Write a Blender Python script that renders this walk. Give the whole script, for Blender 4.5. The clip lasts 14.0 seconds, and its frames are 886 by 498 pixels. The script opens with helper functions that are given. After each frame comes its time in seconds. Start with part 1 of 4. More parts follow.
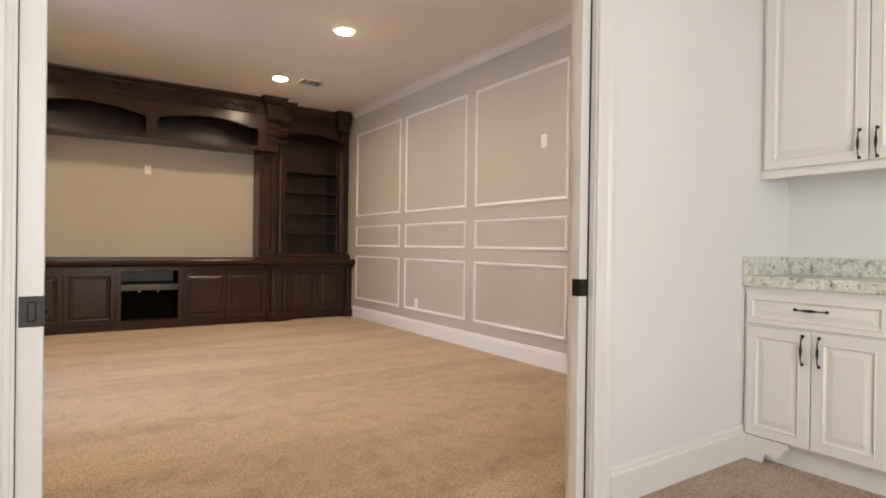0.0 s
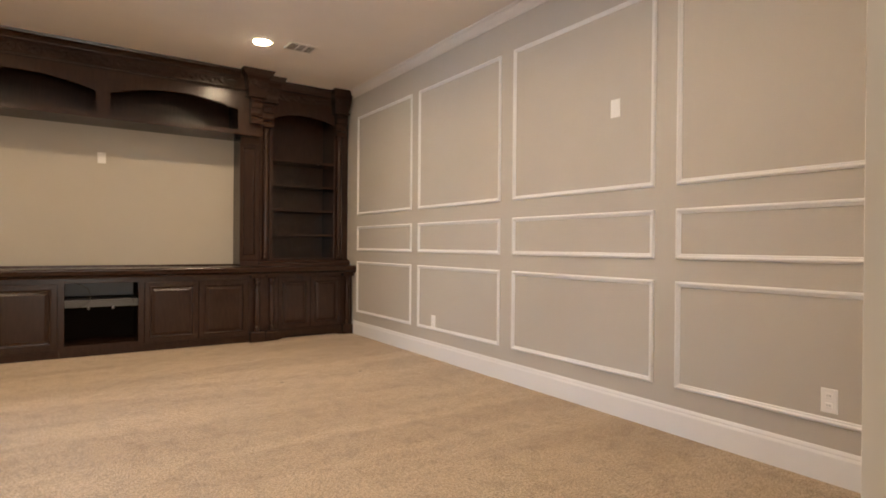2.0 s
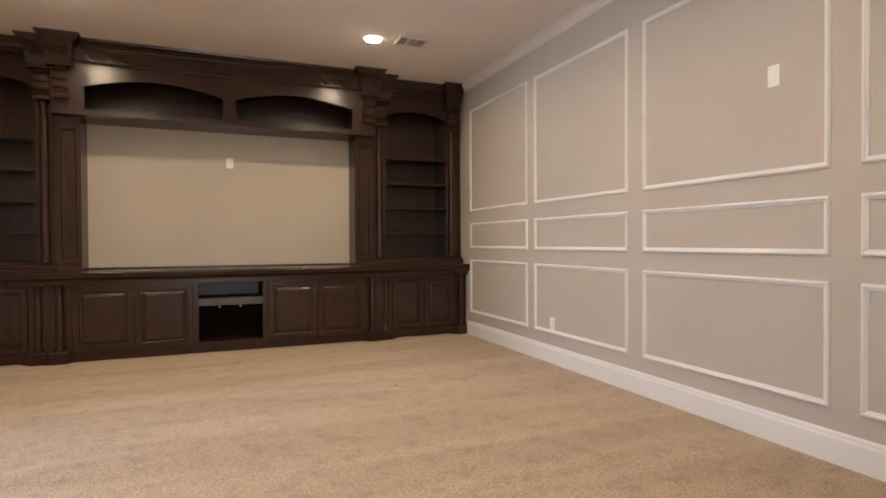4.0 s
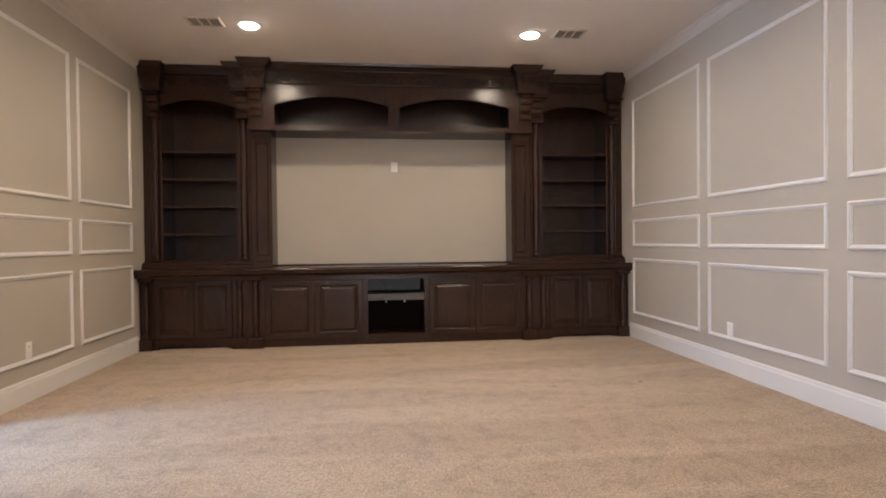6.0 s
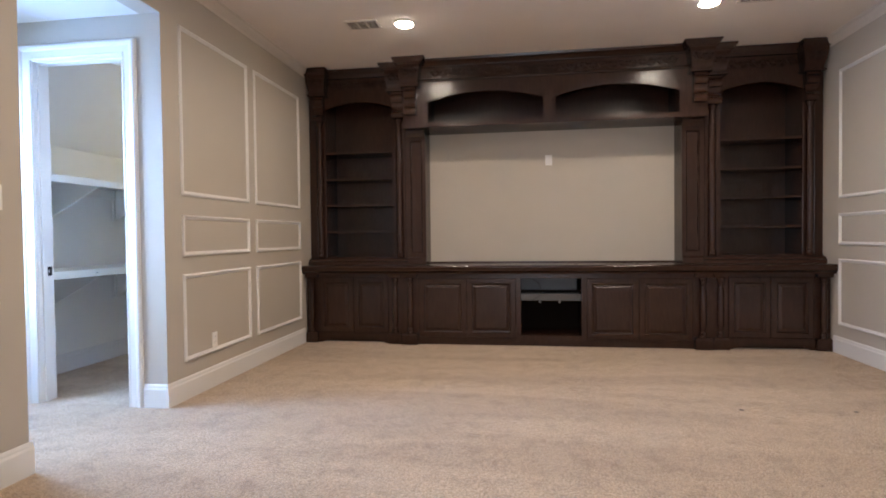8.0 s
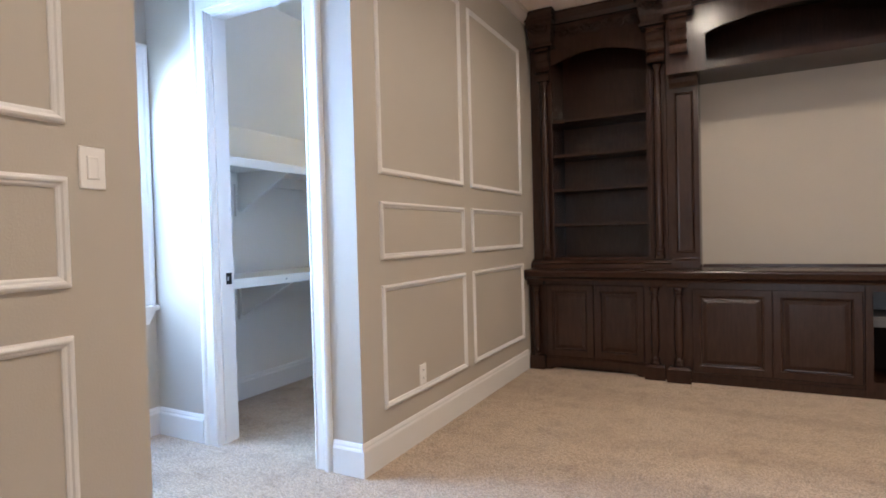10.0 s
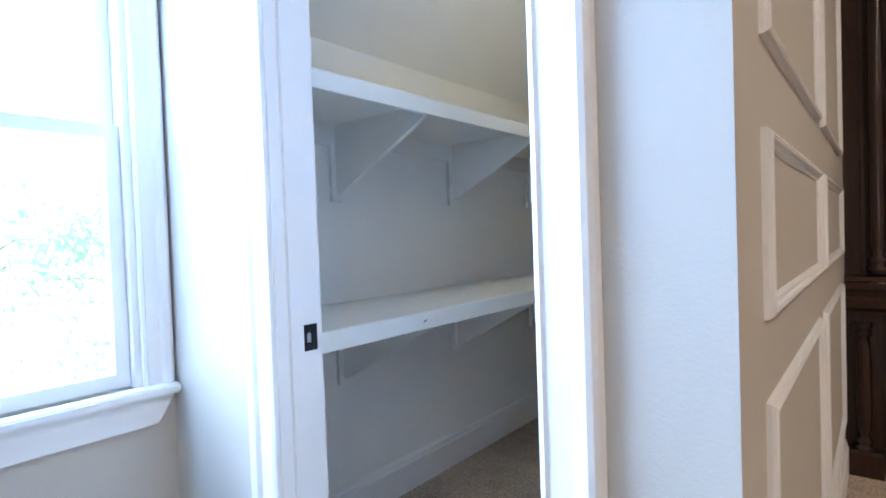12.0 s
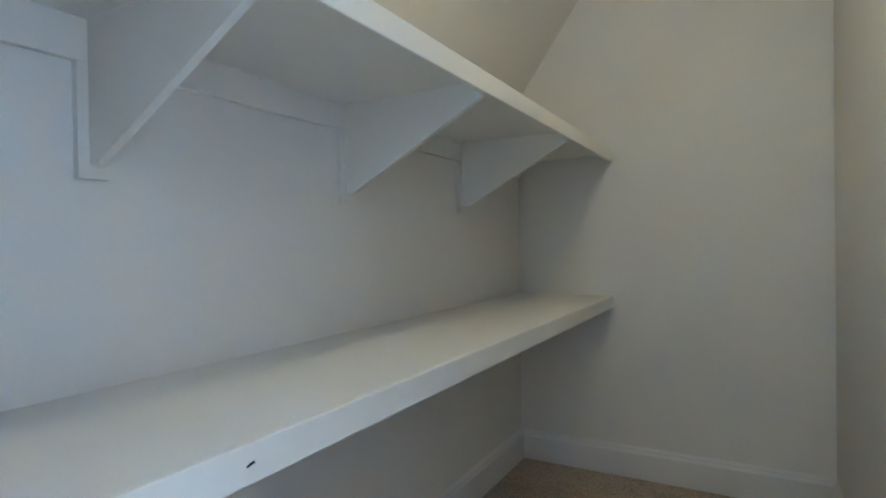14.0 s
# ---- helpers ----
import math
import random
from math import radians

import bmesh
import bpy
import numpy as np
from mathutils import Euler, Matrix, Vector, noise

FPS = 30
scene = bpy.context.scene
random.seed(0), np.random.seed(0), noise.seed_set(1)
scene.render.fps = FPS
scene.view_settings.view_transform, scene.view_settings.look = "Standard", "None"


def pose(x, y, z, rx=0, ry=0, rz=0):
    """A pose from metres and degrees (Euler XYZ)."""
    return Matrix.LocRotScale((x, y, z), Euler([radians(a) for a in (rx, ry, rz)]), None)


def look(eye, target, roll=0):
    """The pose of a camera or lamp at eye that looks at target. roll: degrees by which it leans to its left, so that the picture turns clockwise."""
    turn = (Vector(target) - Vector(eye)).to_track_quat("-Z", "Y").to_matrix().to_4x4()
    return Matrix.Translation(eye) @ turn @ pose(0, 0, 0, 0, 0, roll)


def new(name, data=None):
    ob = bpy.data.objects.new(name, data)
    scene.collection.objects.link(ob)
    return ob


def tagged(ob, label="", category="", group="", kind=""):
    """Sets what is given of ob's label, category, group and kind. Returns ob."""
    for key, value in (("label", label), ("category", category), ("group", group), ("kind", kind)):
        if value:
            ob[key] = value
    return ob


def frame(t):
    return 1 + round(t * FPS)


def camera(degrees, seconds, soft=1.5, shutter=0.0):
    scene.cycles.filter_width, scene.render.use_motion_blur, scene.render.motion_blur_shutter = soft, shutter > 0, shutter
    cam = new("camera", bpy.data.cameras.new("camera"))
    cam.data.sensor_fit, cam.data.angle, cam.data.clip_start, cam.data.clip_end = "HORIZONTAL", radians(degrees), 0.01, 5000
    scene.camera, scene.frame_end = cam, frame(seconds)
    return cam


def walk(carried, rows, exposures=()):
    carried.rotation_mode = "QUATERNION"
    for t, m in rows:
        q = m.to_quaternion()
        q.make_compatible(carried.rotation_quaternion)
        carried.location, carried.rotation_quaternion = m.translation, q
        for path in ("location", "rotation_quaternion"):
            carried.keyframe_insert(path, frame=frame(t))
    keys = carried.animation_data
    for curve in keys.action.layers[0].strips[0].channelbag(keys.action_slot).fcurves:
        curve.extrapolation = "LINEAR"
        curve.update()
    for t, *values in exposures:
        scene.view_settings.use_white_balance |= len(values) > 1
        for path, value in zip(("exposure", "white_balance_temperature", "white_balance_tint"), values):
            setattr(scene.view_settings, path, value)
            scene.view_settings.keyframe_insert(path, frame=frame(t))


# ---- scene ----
cam = camera(77.4, 14.0, soft=1.8)

PATH = [
    (0, (0.514, -0.06, 1.084), (1.63, 1.6, 1.075), 0.8),
    (0.5, (0.628, 0.338, 1.106), (1.757, 1.989, 1.094), 0.7),
    (1, (0.811, 0.692, 1.12), (1.941, 2.342, 1.11), 0.6),
    (1.5, (0.946, 0.97, 1.129), (2.074, 2.621, 1.115), 0.5),
    (2, (1.041, 1.195, 1.125), (2.166, 2.849, 1.115), 0.5),
    (2.2, (1.07, 1.251, 1.136), (2.194, 2.905, 1.118), 0.3),
    (4.5, (1.176, 1.468, 1.135), (1.793, 3.37, 1.114), -0.3),
    (5, (1.158, 1.469, 1.138), (1.638, 3.41, 1.116), -0.4),
    (5.5, (1.154, 1.478, 1.137), (1.509, 3.446, 1.115), -0.5),
    (6, (1.142, 1.488, 1.136), (1.375, 3.474, 1.11), -0.6),
    (6.5, (1.123, 1.51, 1.14), (1.223, 3.507, 1.11), -0.6),
    (7, (1.088, 1.532, 1.135), (1.077, 3.532, 1.106), -0.7),
    (7.2, (1.117, 1.529, 1.147), (1.043, 3.528, 1.113), -0.7),
    (9.3, (0.703, 2.566, 1.192), (-0.019, 4.43, 1.146), -1.3),
    (9.5, (0.583, 2.708, 1.18), (-0.226, 4.536, 1.137), -1.5),
    (10, (0.214, 3.084, 1.172), (-0.723, 4.851, 1.128), -1.5),
    (10.5, (-0.17, 3.477, 1.151), (-1.182, 5.201, 1.114), -1.7),
    (11, (-0.571, 3.808, 1.16), (-1.681, 5.472, 1.129), -1.9),
    (11.5, (-0.939, 4.127, 1.171), (-2.097, 5.758, 1.141), -1.9),
    (12, (-1.269, 4.465, 1.212), (-2.51, 6.033, 1.161), -2.0),
    (12.5, (-1.524, 4.768, 1.217), (-2.806, 6.302, 1.174), -1.6),
    (13, (-1.712, 5.035, 1.219), (-2.98, 6.581, 1.18), -1.2),
    (13.5, (-1.826, 5.258, 1.229), (-3.013, 6.867, 1.194), -0.9),
    (14, (-1.89, 5.383, 1.229), (-2.868, 7.127, 1.209), -0.8),
]
EXPOSURES = [(0.0, 0.04, 7250, 10), (1.0, 0.03, 7500, 10), (2.0, 0.0, 7650, 10), (4.5, 0.0, 6900, 11), (6.0, 0.0, 6350, 11), (7.0, 0.0, 6000, 11), (9.5, 0.0, 5980, 11), (11.5, -0.02, 5850, 10), (12.3, -0.04, 5750, 10), (13.0, 0.09, 5800, 10), (13.6, 0.08, 5980, 8), (14.0, 0.07, 6250, 6)]
walk(cam, [(t, look(eye, target, roll)) for t, eye, target, roll in PATH], EXPOSURES)


# ---- world, sun, lamps ----
CEIL = 3.11
world = bpy.data.worlds.new("world")
scene.world = world
world.use_nodes = True
wn = world.node_tree
sky = wn.nodes.new("ShaderNodeTexSky")
sky.sky_type = "NISHITA"
sky.sun_disc = False
sky.sun_elevation = radians(50)
sky.sun_rotation = radians(90)
wn.links.new(sky.outputs[0], wn.nodes["Background"].inputs[0])
wn.nodes["Background"].inputs[1].default_value = 0.15

sun_data = bpy.data.lights.new("sun", "SUN")
sun_data.energy = 4.5
sun_data.angle = radians(2)
sun_data.color = (1.0, 0.95, 0.88)
sun = new("sun", sun_data)
sun.matrix_world = look((20, 4, 30), (0, 4, 0))

LAMP_W = 13.4
LAMP_COL = (1.0, 0.80, 0.60)


def area_light(name, m, w, h, power, colour, spread=180, shape="RECTANGLE"):
    d = bpy.data.lights.new(name, "AREA")
    d.shape = shape
    d.size = w
    if shape == "RECTANGLE":
        d.size_y = h
    d.energy = power
    d.color = colour
    d.spread = radians(spread)
    ob = new(name, d)
    ob.matrix_world = m
    return ob


# daylight for the hall from behind the walker, at an unseen, added window
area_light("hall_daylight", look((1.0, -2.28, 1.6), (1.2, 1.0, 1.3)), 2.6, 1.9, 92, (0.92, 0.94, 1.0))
# sky light in the upper half of the dormer window's opening
area_light("window_daylight", look((-3.03, 4.736, 1.915), (-0.4, 4.736, 0.45)), 0.76, 0.66, 102, (0.30, 0.53, 1.0), 160)


# ---- materials ----
def nodes_of(name):
    m = bpy.data.materials.new(name)
    m.use_nodes = True
    nt = m.node_tree
    return m, nt, nt.nodes["Principled BSDF"]


def noise_tex(nt, scale, detail=6.0, rough=0.6, stretch=None):
    tc = nt.nodes.new("ShaderNodeTexCoord")
    n = nt.nodes.new("ShaderNodeTexNoise")
    n.inputs["Scale"].default_value = scale
    n.inputs["Detail"].default_value = detail
    n.inputs["Roughness"].default_value = rough
    if stretch:
        mp = nt.nodes.new("ShaderNodeMapping")
        mp.inputs["Scale"].default_value = stretch
        nt.links.new(tc.outputs["Object"], mp.inputs[0])
        nt.links.new(mp.outputs[0], n.inputs["Vector"])
    else:
        nt.links.new(tc.outputs["Object"], n.inputs["Vector"])
    return n


def ramp(nt, src, stops):
    r = nt.nodes.new("ShaderNodeValToRGB")
    el = r.color_ramp.elements
    while len(el) < len(stops):
        el.new(0.5)
    for e, (p, c) in zip(el, stops):
        e.position = p
        e.color = (*c, 1)
    nt.links.new(src, r.inputs[0])
    return r


def mix(nt, fac, a, b, mode="MIX"):
    m = nt.nodes.new("ShaderNodeMix")
    m.data_type = "RGBA"
    m.blend_type = mode
    for i, v in ((0, fac), (6, a), (7, b)):
        if isinstance(v, (int, float)):
            m.inputs[i].default_value = v
        elif isinstance(v, tuple):
            m.inputs[i].default_value = (*v, 1)
        else:
            nt.links.new(v, m.inputs[i])
    return m.outputs[2]


def bump(nt, b, src, strength, dist):
    n = nt.nodes.new("ShaderNodeBump")
    n.inputs["Strength"].default_value = strength
    n.inputs["Distance"].default_value = dist
    nt.links.new(src, n.inputs["Height"])
    nt.links.new(n.outputs[0], b.inputs["Normal"])
    return n


def paint(name, col, rough, tex_bump=0.15, vary=0.04, gscale=220):
    m, nt, b = nodes_of(name)
    big = noise_tex(nt, 1.3, 3)
    lo = tuple(c * (1 - vary) for c in col)
    hi = tuple(min(1, c * (1 + vary)) for c in col)
    r = ramp(nt, big.outputs[0], [(0.3, lo), (0.7, hi)])
    nt.links.new(r.outputs[0], b.inputs["Base Color"])
    fine = noise_tex(nt, gscale, 4)
    rr = nt.nodes.new("ShaderNodeMapRange")
    rr.inputs["To Min"].default_value = rough - 0.06
    rr.inputs["To Max"].default_value = rough + 0.06
    nt.links.new(big.outputs[0], rr.inputs[0])
    nt.links.new(rr.outputs[0], b.inputs["Roughness"])
    bump(nt, b, fine.outputs[0], tex_bump, 0.002)
    return m


M_WALL = paint("greige_wall_paint", (0.472, 0.426, 0.362), 0.62, 0.35, 0.03, 150)
M_HALL = paint("pale_grey_wall_paint", (0.74, 0.73, 0.73), 0.6, 0.3, 0.02, 150)
M_CEIL = paint("matt_ceiling_paint", (0.79, 0.725, 0.675), 0.85, 0.4, 0.03, 120)
M_TRIM = paint("white_trim_paint", (0.735, 0.715, 0.69), 0.36, 0.04, 0.02, 60)
M_CROWN = paint("crown_paint", (0.68, 0.625, 0.565), 0.5, 0.05, 0.02, 60)
M_CABW = paint("white_cabinet_paint", (0.78, 0.74, 0.70), 0.38, 0.04, 0.02, 60)
M_PLAST = paint("white_plastic", (0.82, 0.80, 0.77), 0.3, 0.0, 0.01)
M_SHELF = paint("cream_shelf_paint", (0.76, 0.74, 0.68), 0.42, 0.06, 0.03, 60)
M_CLOSET = paint("pale_closet_paint", (0.76, 0.735, 0.68), 0.6, 0.25, 0.03, 150)
M_OUTER = paint("outer_wall_render", (0.55, 0.52, 0.48), 0.8)


def carpet_material():
    m, nt, b = nodes_of("cut_pile_carpet")
    tuft = noise_tex(nt, 100, 3, 0.9)
    clump = noise_tex(nt, 42, 4, 0.75)
    patch = noise_tex(nt, 7.0, 5, 0.65)
    # broad vacuum strokes, laid at a slant across the room
    tc = nt.nodes.new("ShaderNodeTexCoord")
    mp = nt.nodes.new("ShaderNodeMapping")
    mp.inputs["Rotation"].default_value = (0, 0, radians(24))
    mp.inputs["Scale"].default_value = (0.35, 2.1, 1.0)
    nt.links.new(tc.outputs["Object"], mp.inputs[0])
    stroke = nt.nodes.new("ShaderNodeTexNoise")
    stroke.inputs["Scale"].default_value = 1.0
    stroke.inputs["Detail"].default_value = 3.0
    stroke.inputs["Distortion"].default_value = 0.35
    nt.links.new(mp.outputs[0], stroke.inputs["Vector"])
    c1 = ramp(nt, tuft.outputs[0], [(0.36, (0.19, 0.122, 0.07)), (0.47, (0.53, 0.396, 0.268)), (0.60, (0.76, 0.602, 0.436))])
    c2 = ramp(nt, clump.outputs[0], [(0.33, (0.62, 0.59, 0.56)), (0.50, (0.95, 0.94, 0.93)), (0.66, (1, 1, 1))])
    c3 = ramp(nt, stroke.outputs[0], [(0.43, (0.85, 0.825, 0.80)), (0.54, (1, 1, 1))])
    c4 = ramp(nt, patch.outputs[0], [(0.34, (0.80, 0.775, 0.75)), (0.52, (1, 1, 1))])
    k = mix(nt, 1.0, c1.outputs[0], c2.outputs[0], "MULTIPLY")
    k = mix(nt, 1.0, k, c3.outputs[0], "MULTIPLY")
    k = mix(nt, 1.0, k, c4.outputs[0], "MULTIPLY")
    nt.links.new(k, b.inputs["Base Color"])
    b.inputs["Roughness"].default_value = 0.95
    b.inputs["Sheen Weight"].default_value = 0.25
    b.inputs["Sheen Roughness"].default_value = 0.6
    b.inputs["Specular IOR Level"].default_value = 0.15
    add = nt.nodes.new("ShaderNodeMath")
    add.operation = "ADD"
    nt.links.new(tuft.outputs[0], add.inputs[0])
    nt.links.new(clump.outputs[0], add.inputs[1])
    bump(nt, b, add.outputs[0], 0.8, 0.014)
    return m


M_CARPET = carpet_material()


def wood_material():
    m, nt, b = nodes_of("espresso_stained_wood")
    grain = noise_tex(nt, 10, 6, 0.6, (6.0, 6.0, 0.7))
    blot = noise_tex(nt, 2.2, 3)
    c = ramp(nt, grain.outputs[0], [(0.25, (0.027, 0.0116, 0.0072)), (0.5, (0.0335, 0.0147, 0.0092)), (0.75, (0.041, 0.0186, 0.0118))])
    c2 = ramp(nt, blot.outputs[0], [(0.35, (0.82, 0.80, 0.80)), (0.65, (1, 1, 1))])
    nt.links.new(mix(nt, 1.0, c.outputs[0], c2.outputs[0], "MULTIPLY"), b.inputs["Base Color"])
    rr = nt.nodes.new("ShaderNodeMapRange")
    rr.inputs["To Min"].default_value = 0.20
    rr.inputs["To Max"].default_value = 0.29
    nt.links.new(blot.outputs[0], rr.inputs[0])
    nt.links.new(rr.outputs[0], b.inputs["Roughness"])
    b.inputs["Specular IOR Level"].default_value = 0.42
    fine = noise_tex(nt, 160, 3, 0.6)
    bump(nt, b, fine.outputs[0], 0.015, 0.0006)
    return m


M_WOOD = wood_material()


def granite_material():
    m, nt, b = nodes_of("pale_green_granite")
    v = noise_tex(nt, 28, 6, 0.7)
    w = noise_tex(nt, 90, 5, 0.7)
    c1 = ramp(nt, v.outputs[0], [(0.34, (0.20, 0.19, 0.16)), (0.44, (0.62, 0.61, 0.54)), (0.62, (0.82, 0.80, 0.73))])
    c2 = ramp(nt, w.outputs[0], [(0.36, (0.2, 0.2, 0.19)), (0.43, (0.92, 0.92, 0.9)), (0.7, (1, 1, 1))])
    nt.links.new(mix(nt, 0.85, c1.outputs[0], c2.outputs[0], "MULTIPLY"), b.inputs["Base Color"])
    b.inputs["Roughness"].default_value = 0.16
    return m


M_GRANITE = granite_material()


def metal(name, col, rough):
    m, nt, b = nodes_of(name)
    n = noise_tex(nt, 140, 4)
    r = ramp(nt, n.outputs[0], [(0.35, tuple(c * 0.7 for c in col)), (0.7, col)])
    nt.links.new(r.outputs[0], b.inputs["Base Color"])
    b.inputs["Metallic"].default_value = 0.85
    b.inputs["Roughness"].default_value = rough
    return m


M_BLACK = metal("oil_rubbed_bronze", (0.045, 0.04, 0.037), 0.4)
M_STEEL = metal("brushed_steel", (0.5, 0.5, 0.5), 0.35)
M_VENT = paint("grey_vent_enamel", (0.62, 0.56, 0.50), 0.45, 0.0)
# darker copy of the vent enamel: shade behind slats; carpet discs share it
M_VENTBACK = paint("vent_shade_and_disc_brown", (0.16, 0.13, 0.11), 0.8, 0.0)
# near black for the shade in slots, and for the nail scratch
M_DARK = paint("dark_slot_shade_and_scratch", (0.02, 0.018, 0.017), 0.7, 0.0)
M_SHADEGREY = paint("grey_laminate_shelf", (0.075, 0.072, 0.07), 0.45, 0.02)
# grey laminate whose blue tint puts reflected daylight into the colour
M_BAYLIT = paint("daylit_grey_laminate", (0.055, 0.068, 0.082), 0.5, 0.02)
# near black and dull: the shade deep in the bay is this colour
M_BAYSHADE = paint("shaded_bay_backing", (0.012, 0.008, 0.006), 0.9, 0.05)
M_BAYSHADE.node_tree.nodes["Principled BSDF"].inputs["Specular IOR Level"].default_value = 0.06
M_CABLE = paint("black_rubber_cable", (0.02, 0.02, 0.02), 0.5, 0.0)


def glow(name, col, strength):
    m, nt, b = nodes_of(name)
    b.inputs["Base Color"].default_value = (0.9, 0.9, 0.9, 1)
    b.inputs["Emission Color"].default_value = (*col, 1)
    b.inputs["Emission Strength"].default_value = strength
    return m


M_LENS = glow("lit_lamp_lens", (1.0, 0.84, 0.64), 120)


def glass_material():
    m, nt, b = nodes_of("window_glass")
    b.inputs["Base Color"].default_value = (1, 1, 1, 1)
    b.inputs["Transmission Weight"].default_value = 1
    b.inputs["Roughness"].default_value = 0.0
    b.inputs["IOR"].default_value = 1.45
    return m


M_GLASS = glass_material()


def leaf_material():
    m, nt, b = nodes_of("tree_leaves")
    oi = nt.nodes.new("ShaderNodeNewGeometry")
    # leaf colours paled to suit the overexposed view
    r = ramp(nt, oi.outputs["Random Per Island"], [(0.0, (0.34, 0.50, 0.36)), (1.0, (0.50, 0.62, 0.46))])
    nt.links.new(r.outputs[0], b.inputs["Base Color"])
    b.inputs["Roughness"].default_value = 0.5
    tr = nt.nodes.new("ShaderNodeBsdfTranslucent")
    nt.links.new(r.outputs[0], tr.inputs[0])
    mx = nt.nodes.new("ShaderNodeMixShader")
    mx.inputs[0].default_value = 0.6
    nt.links.new(b.outputs[0], mx.inputs[1])
    nt.links.new(tr.outputs[0], mx.inputs[2])
    nt.links.new(mx.outputs[0], nt.nodes["Material Output"].inputs[0])
    return m


M_LEAF = leaf_material()
M_BARK = paint("tree_bark", (0.26, 0.23, 0.19), 0.9, 0.6, 0.25, 30)
M_GRASS = paint("lawn", (0.07, 0.11, 0.04), 0.95, 0.4, 0.3, 40)


# ---- building helpers ----
def obj(name, bm, mat, smooth=False):
    bmesh.ops.recalc_face_normals(bm, faces=bm.faces)
    me = bpy.data.meshes.new(name)
    bm.to_mesh(me)
    bm.free()
    me.materials.append(mat)
    if smooth:
        for p in me.polygons:
            p.use_smooth = True
    return new(name, me)


def part(name, bm, mat, parent, label="", smooth=False):
    ob = obj(name, bm, mat, smooth)
    ob.parent = parent
    ob.matrix_parent_inverse = parent.matrix_world.inverted()
    if label:
        ob["label"] = label
    return ob


def thing(name, at, label, category, group="", kind=""):
    ob = new(name)
    ob.empty_display_size = 0.1
    ob.matrix_world = Matrix.Translation(at)
    bpy.context.view_layer.update()
    return tagged(ob, label, category, group, kind)


def struct(name, bm, mat, label, category, smooth=False):
    return tagged(obj(name, bm, mat, smooth), label, category, "", "structure")


def box(bm, x0, x1, y0, y1, z0, z1):
    v = [bm.verts.new((x, y, z)) for z in (z0, z1) for y in (y0, y1) for x in (x0, x1)]
    for f in ((0, 1, 3, 2), (4, 6, 7, 5), (0, 4, 5, 1), (2, 3, 7, 6), (0, 2, 6, 4), (1, 5, 7, 3)):
        bm.faces.new([v[i] for i in f])
    return bm


def soft_box(x0, x1, y0, y1, z0, z1, r=0.003, seg=2):
    bm = box(bmesh.new(), x0, x1, y0, y1, z0, z1)
    bmesh.ops.bevel(bm, geom=bm.edges[:], offset=r, segments=seg, profile=0.5, affect="EDGES")
    return bm


def solid(x0, x1, y0, y1, z0, z1):
    return box(bmesh.new(), x0, x1, y0, y1, z0, z1)


def prism(bm, pts, to3, a, b):
    """A polygon pts swept from a to b; to3(u, v, w) gives the place."""
    lo = [bm.verts.new(to3(u, v, a)) for u, v in pts]
    hi = [bm.verts.new(to3(u, v, b)) for u, v in pts]
    n = len(pts)
    bm.faces.new(lo)
    bm.faces.new(hi[::-1])
    for i in range(n):
        bm.faces.new((lo[i], lo[(i + 1) % n], hi[(i + 1) % n], hi[i]))
    return bm


def rings(bm, o, u, v, n, w, h, steps, cap=True):
    """Nested rectangles on a plane: steps of (inset, height). o: lower corner, u and v along, n outward."""
    o, u, v, n = Vector(o), Vector(u), Vector(v), Vector(n)
    rows = []
    for i, k in steps:
        c = ((i, i), (w - i, i), (w - i, h - i), (i, h - i))
        rows.append([bm.verts.new(o + u * a + v * b + n * k) for a, b in c])
    for r0, r1 in zip(rows, rows[1:]):
        for j in range(4):
            bm.faces.new((r0[j], r0[(j + 1) % 4], r1[(j + 1) % 4], r1[j]))
    if cap:
        bm.faces.new(rows[-1])
    return bm


def lathe(bm, cx, cy, prof, seg=16):
    rows = []
    for r, z in prof:
        rows.append([bm.verts.new((cx + r * math.cos(2 * math.pi * k / seg), cy + r * math.sin(2 * math.pi * k / seg), z)) for k in range(seg)])
    for r0, r1 in zip(rows, rows[1:]):
        for k in range(seg):
            bm.faces.new((r0[k], r0[(k + 1) % seg], r1[(k + 1) % seg], r1[k]))
    bm.faces.new(rows[0][::-1])
    bm.faces.new(rows[-1])
    return bm


def loft(bm, cx, yb, sections, seg=1):
    """Stacked rectangles (z, half width, front y) against a plane at yb."""
    rows = []
    for z, hw, yf in sections:
        rows.append([bm.verts.new(p) for p in ((cx - hw, yb, z), (cx + hw, yb, z), (cx + hw, yf, z), (cx - hw, yf, z))])
    for r0, r1 in zip(rows, rows[1:]):
        for j in range(4):
            bm.faces.new((r0[j], r0[(j + 1) % 4], r1[(j + 1) % 4], r1[j]))
    bm.faces.new(rows[0][::-1])
    bm.faces.new(rows[-1])
    return bm


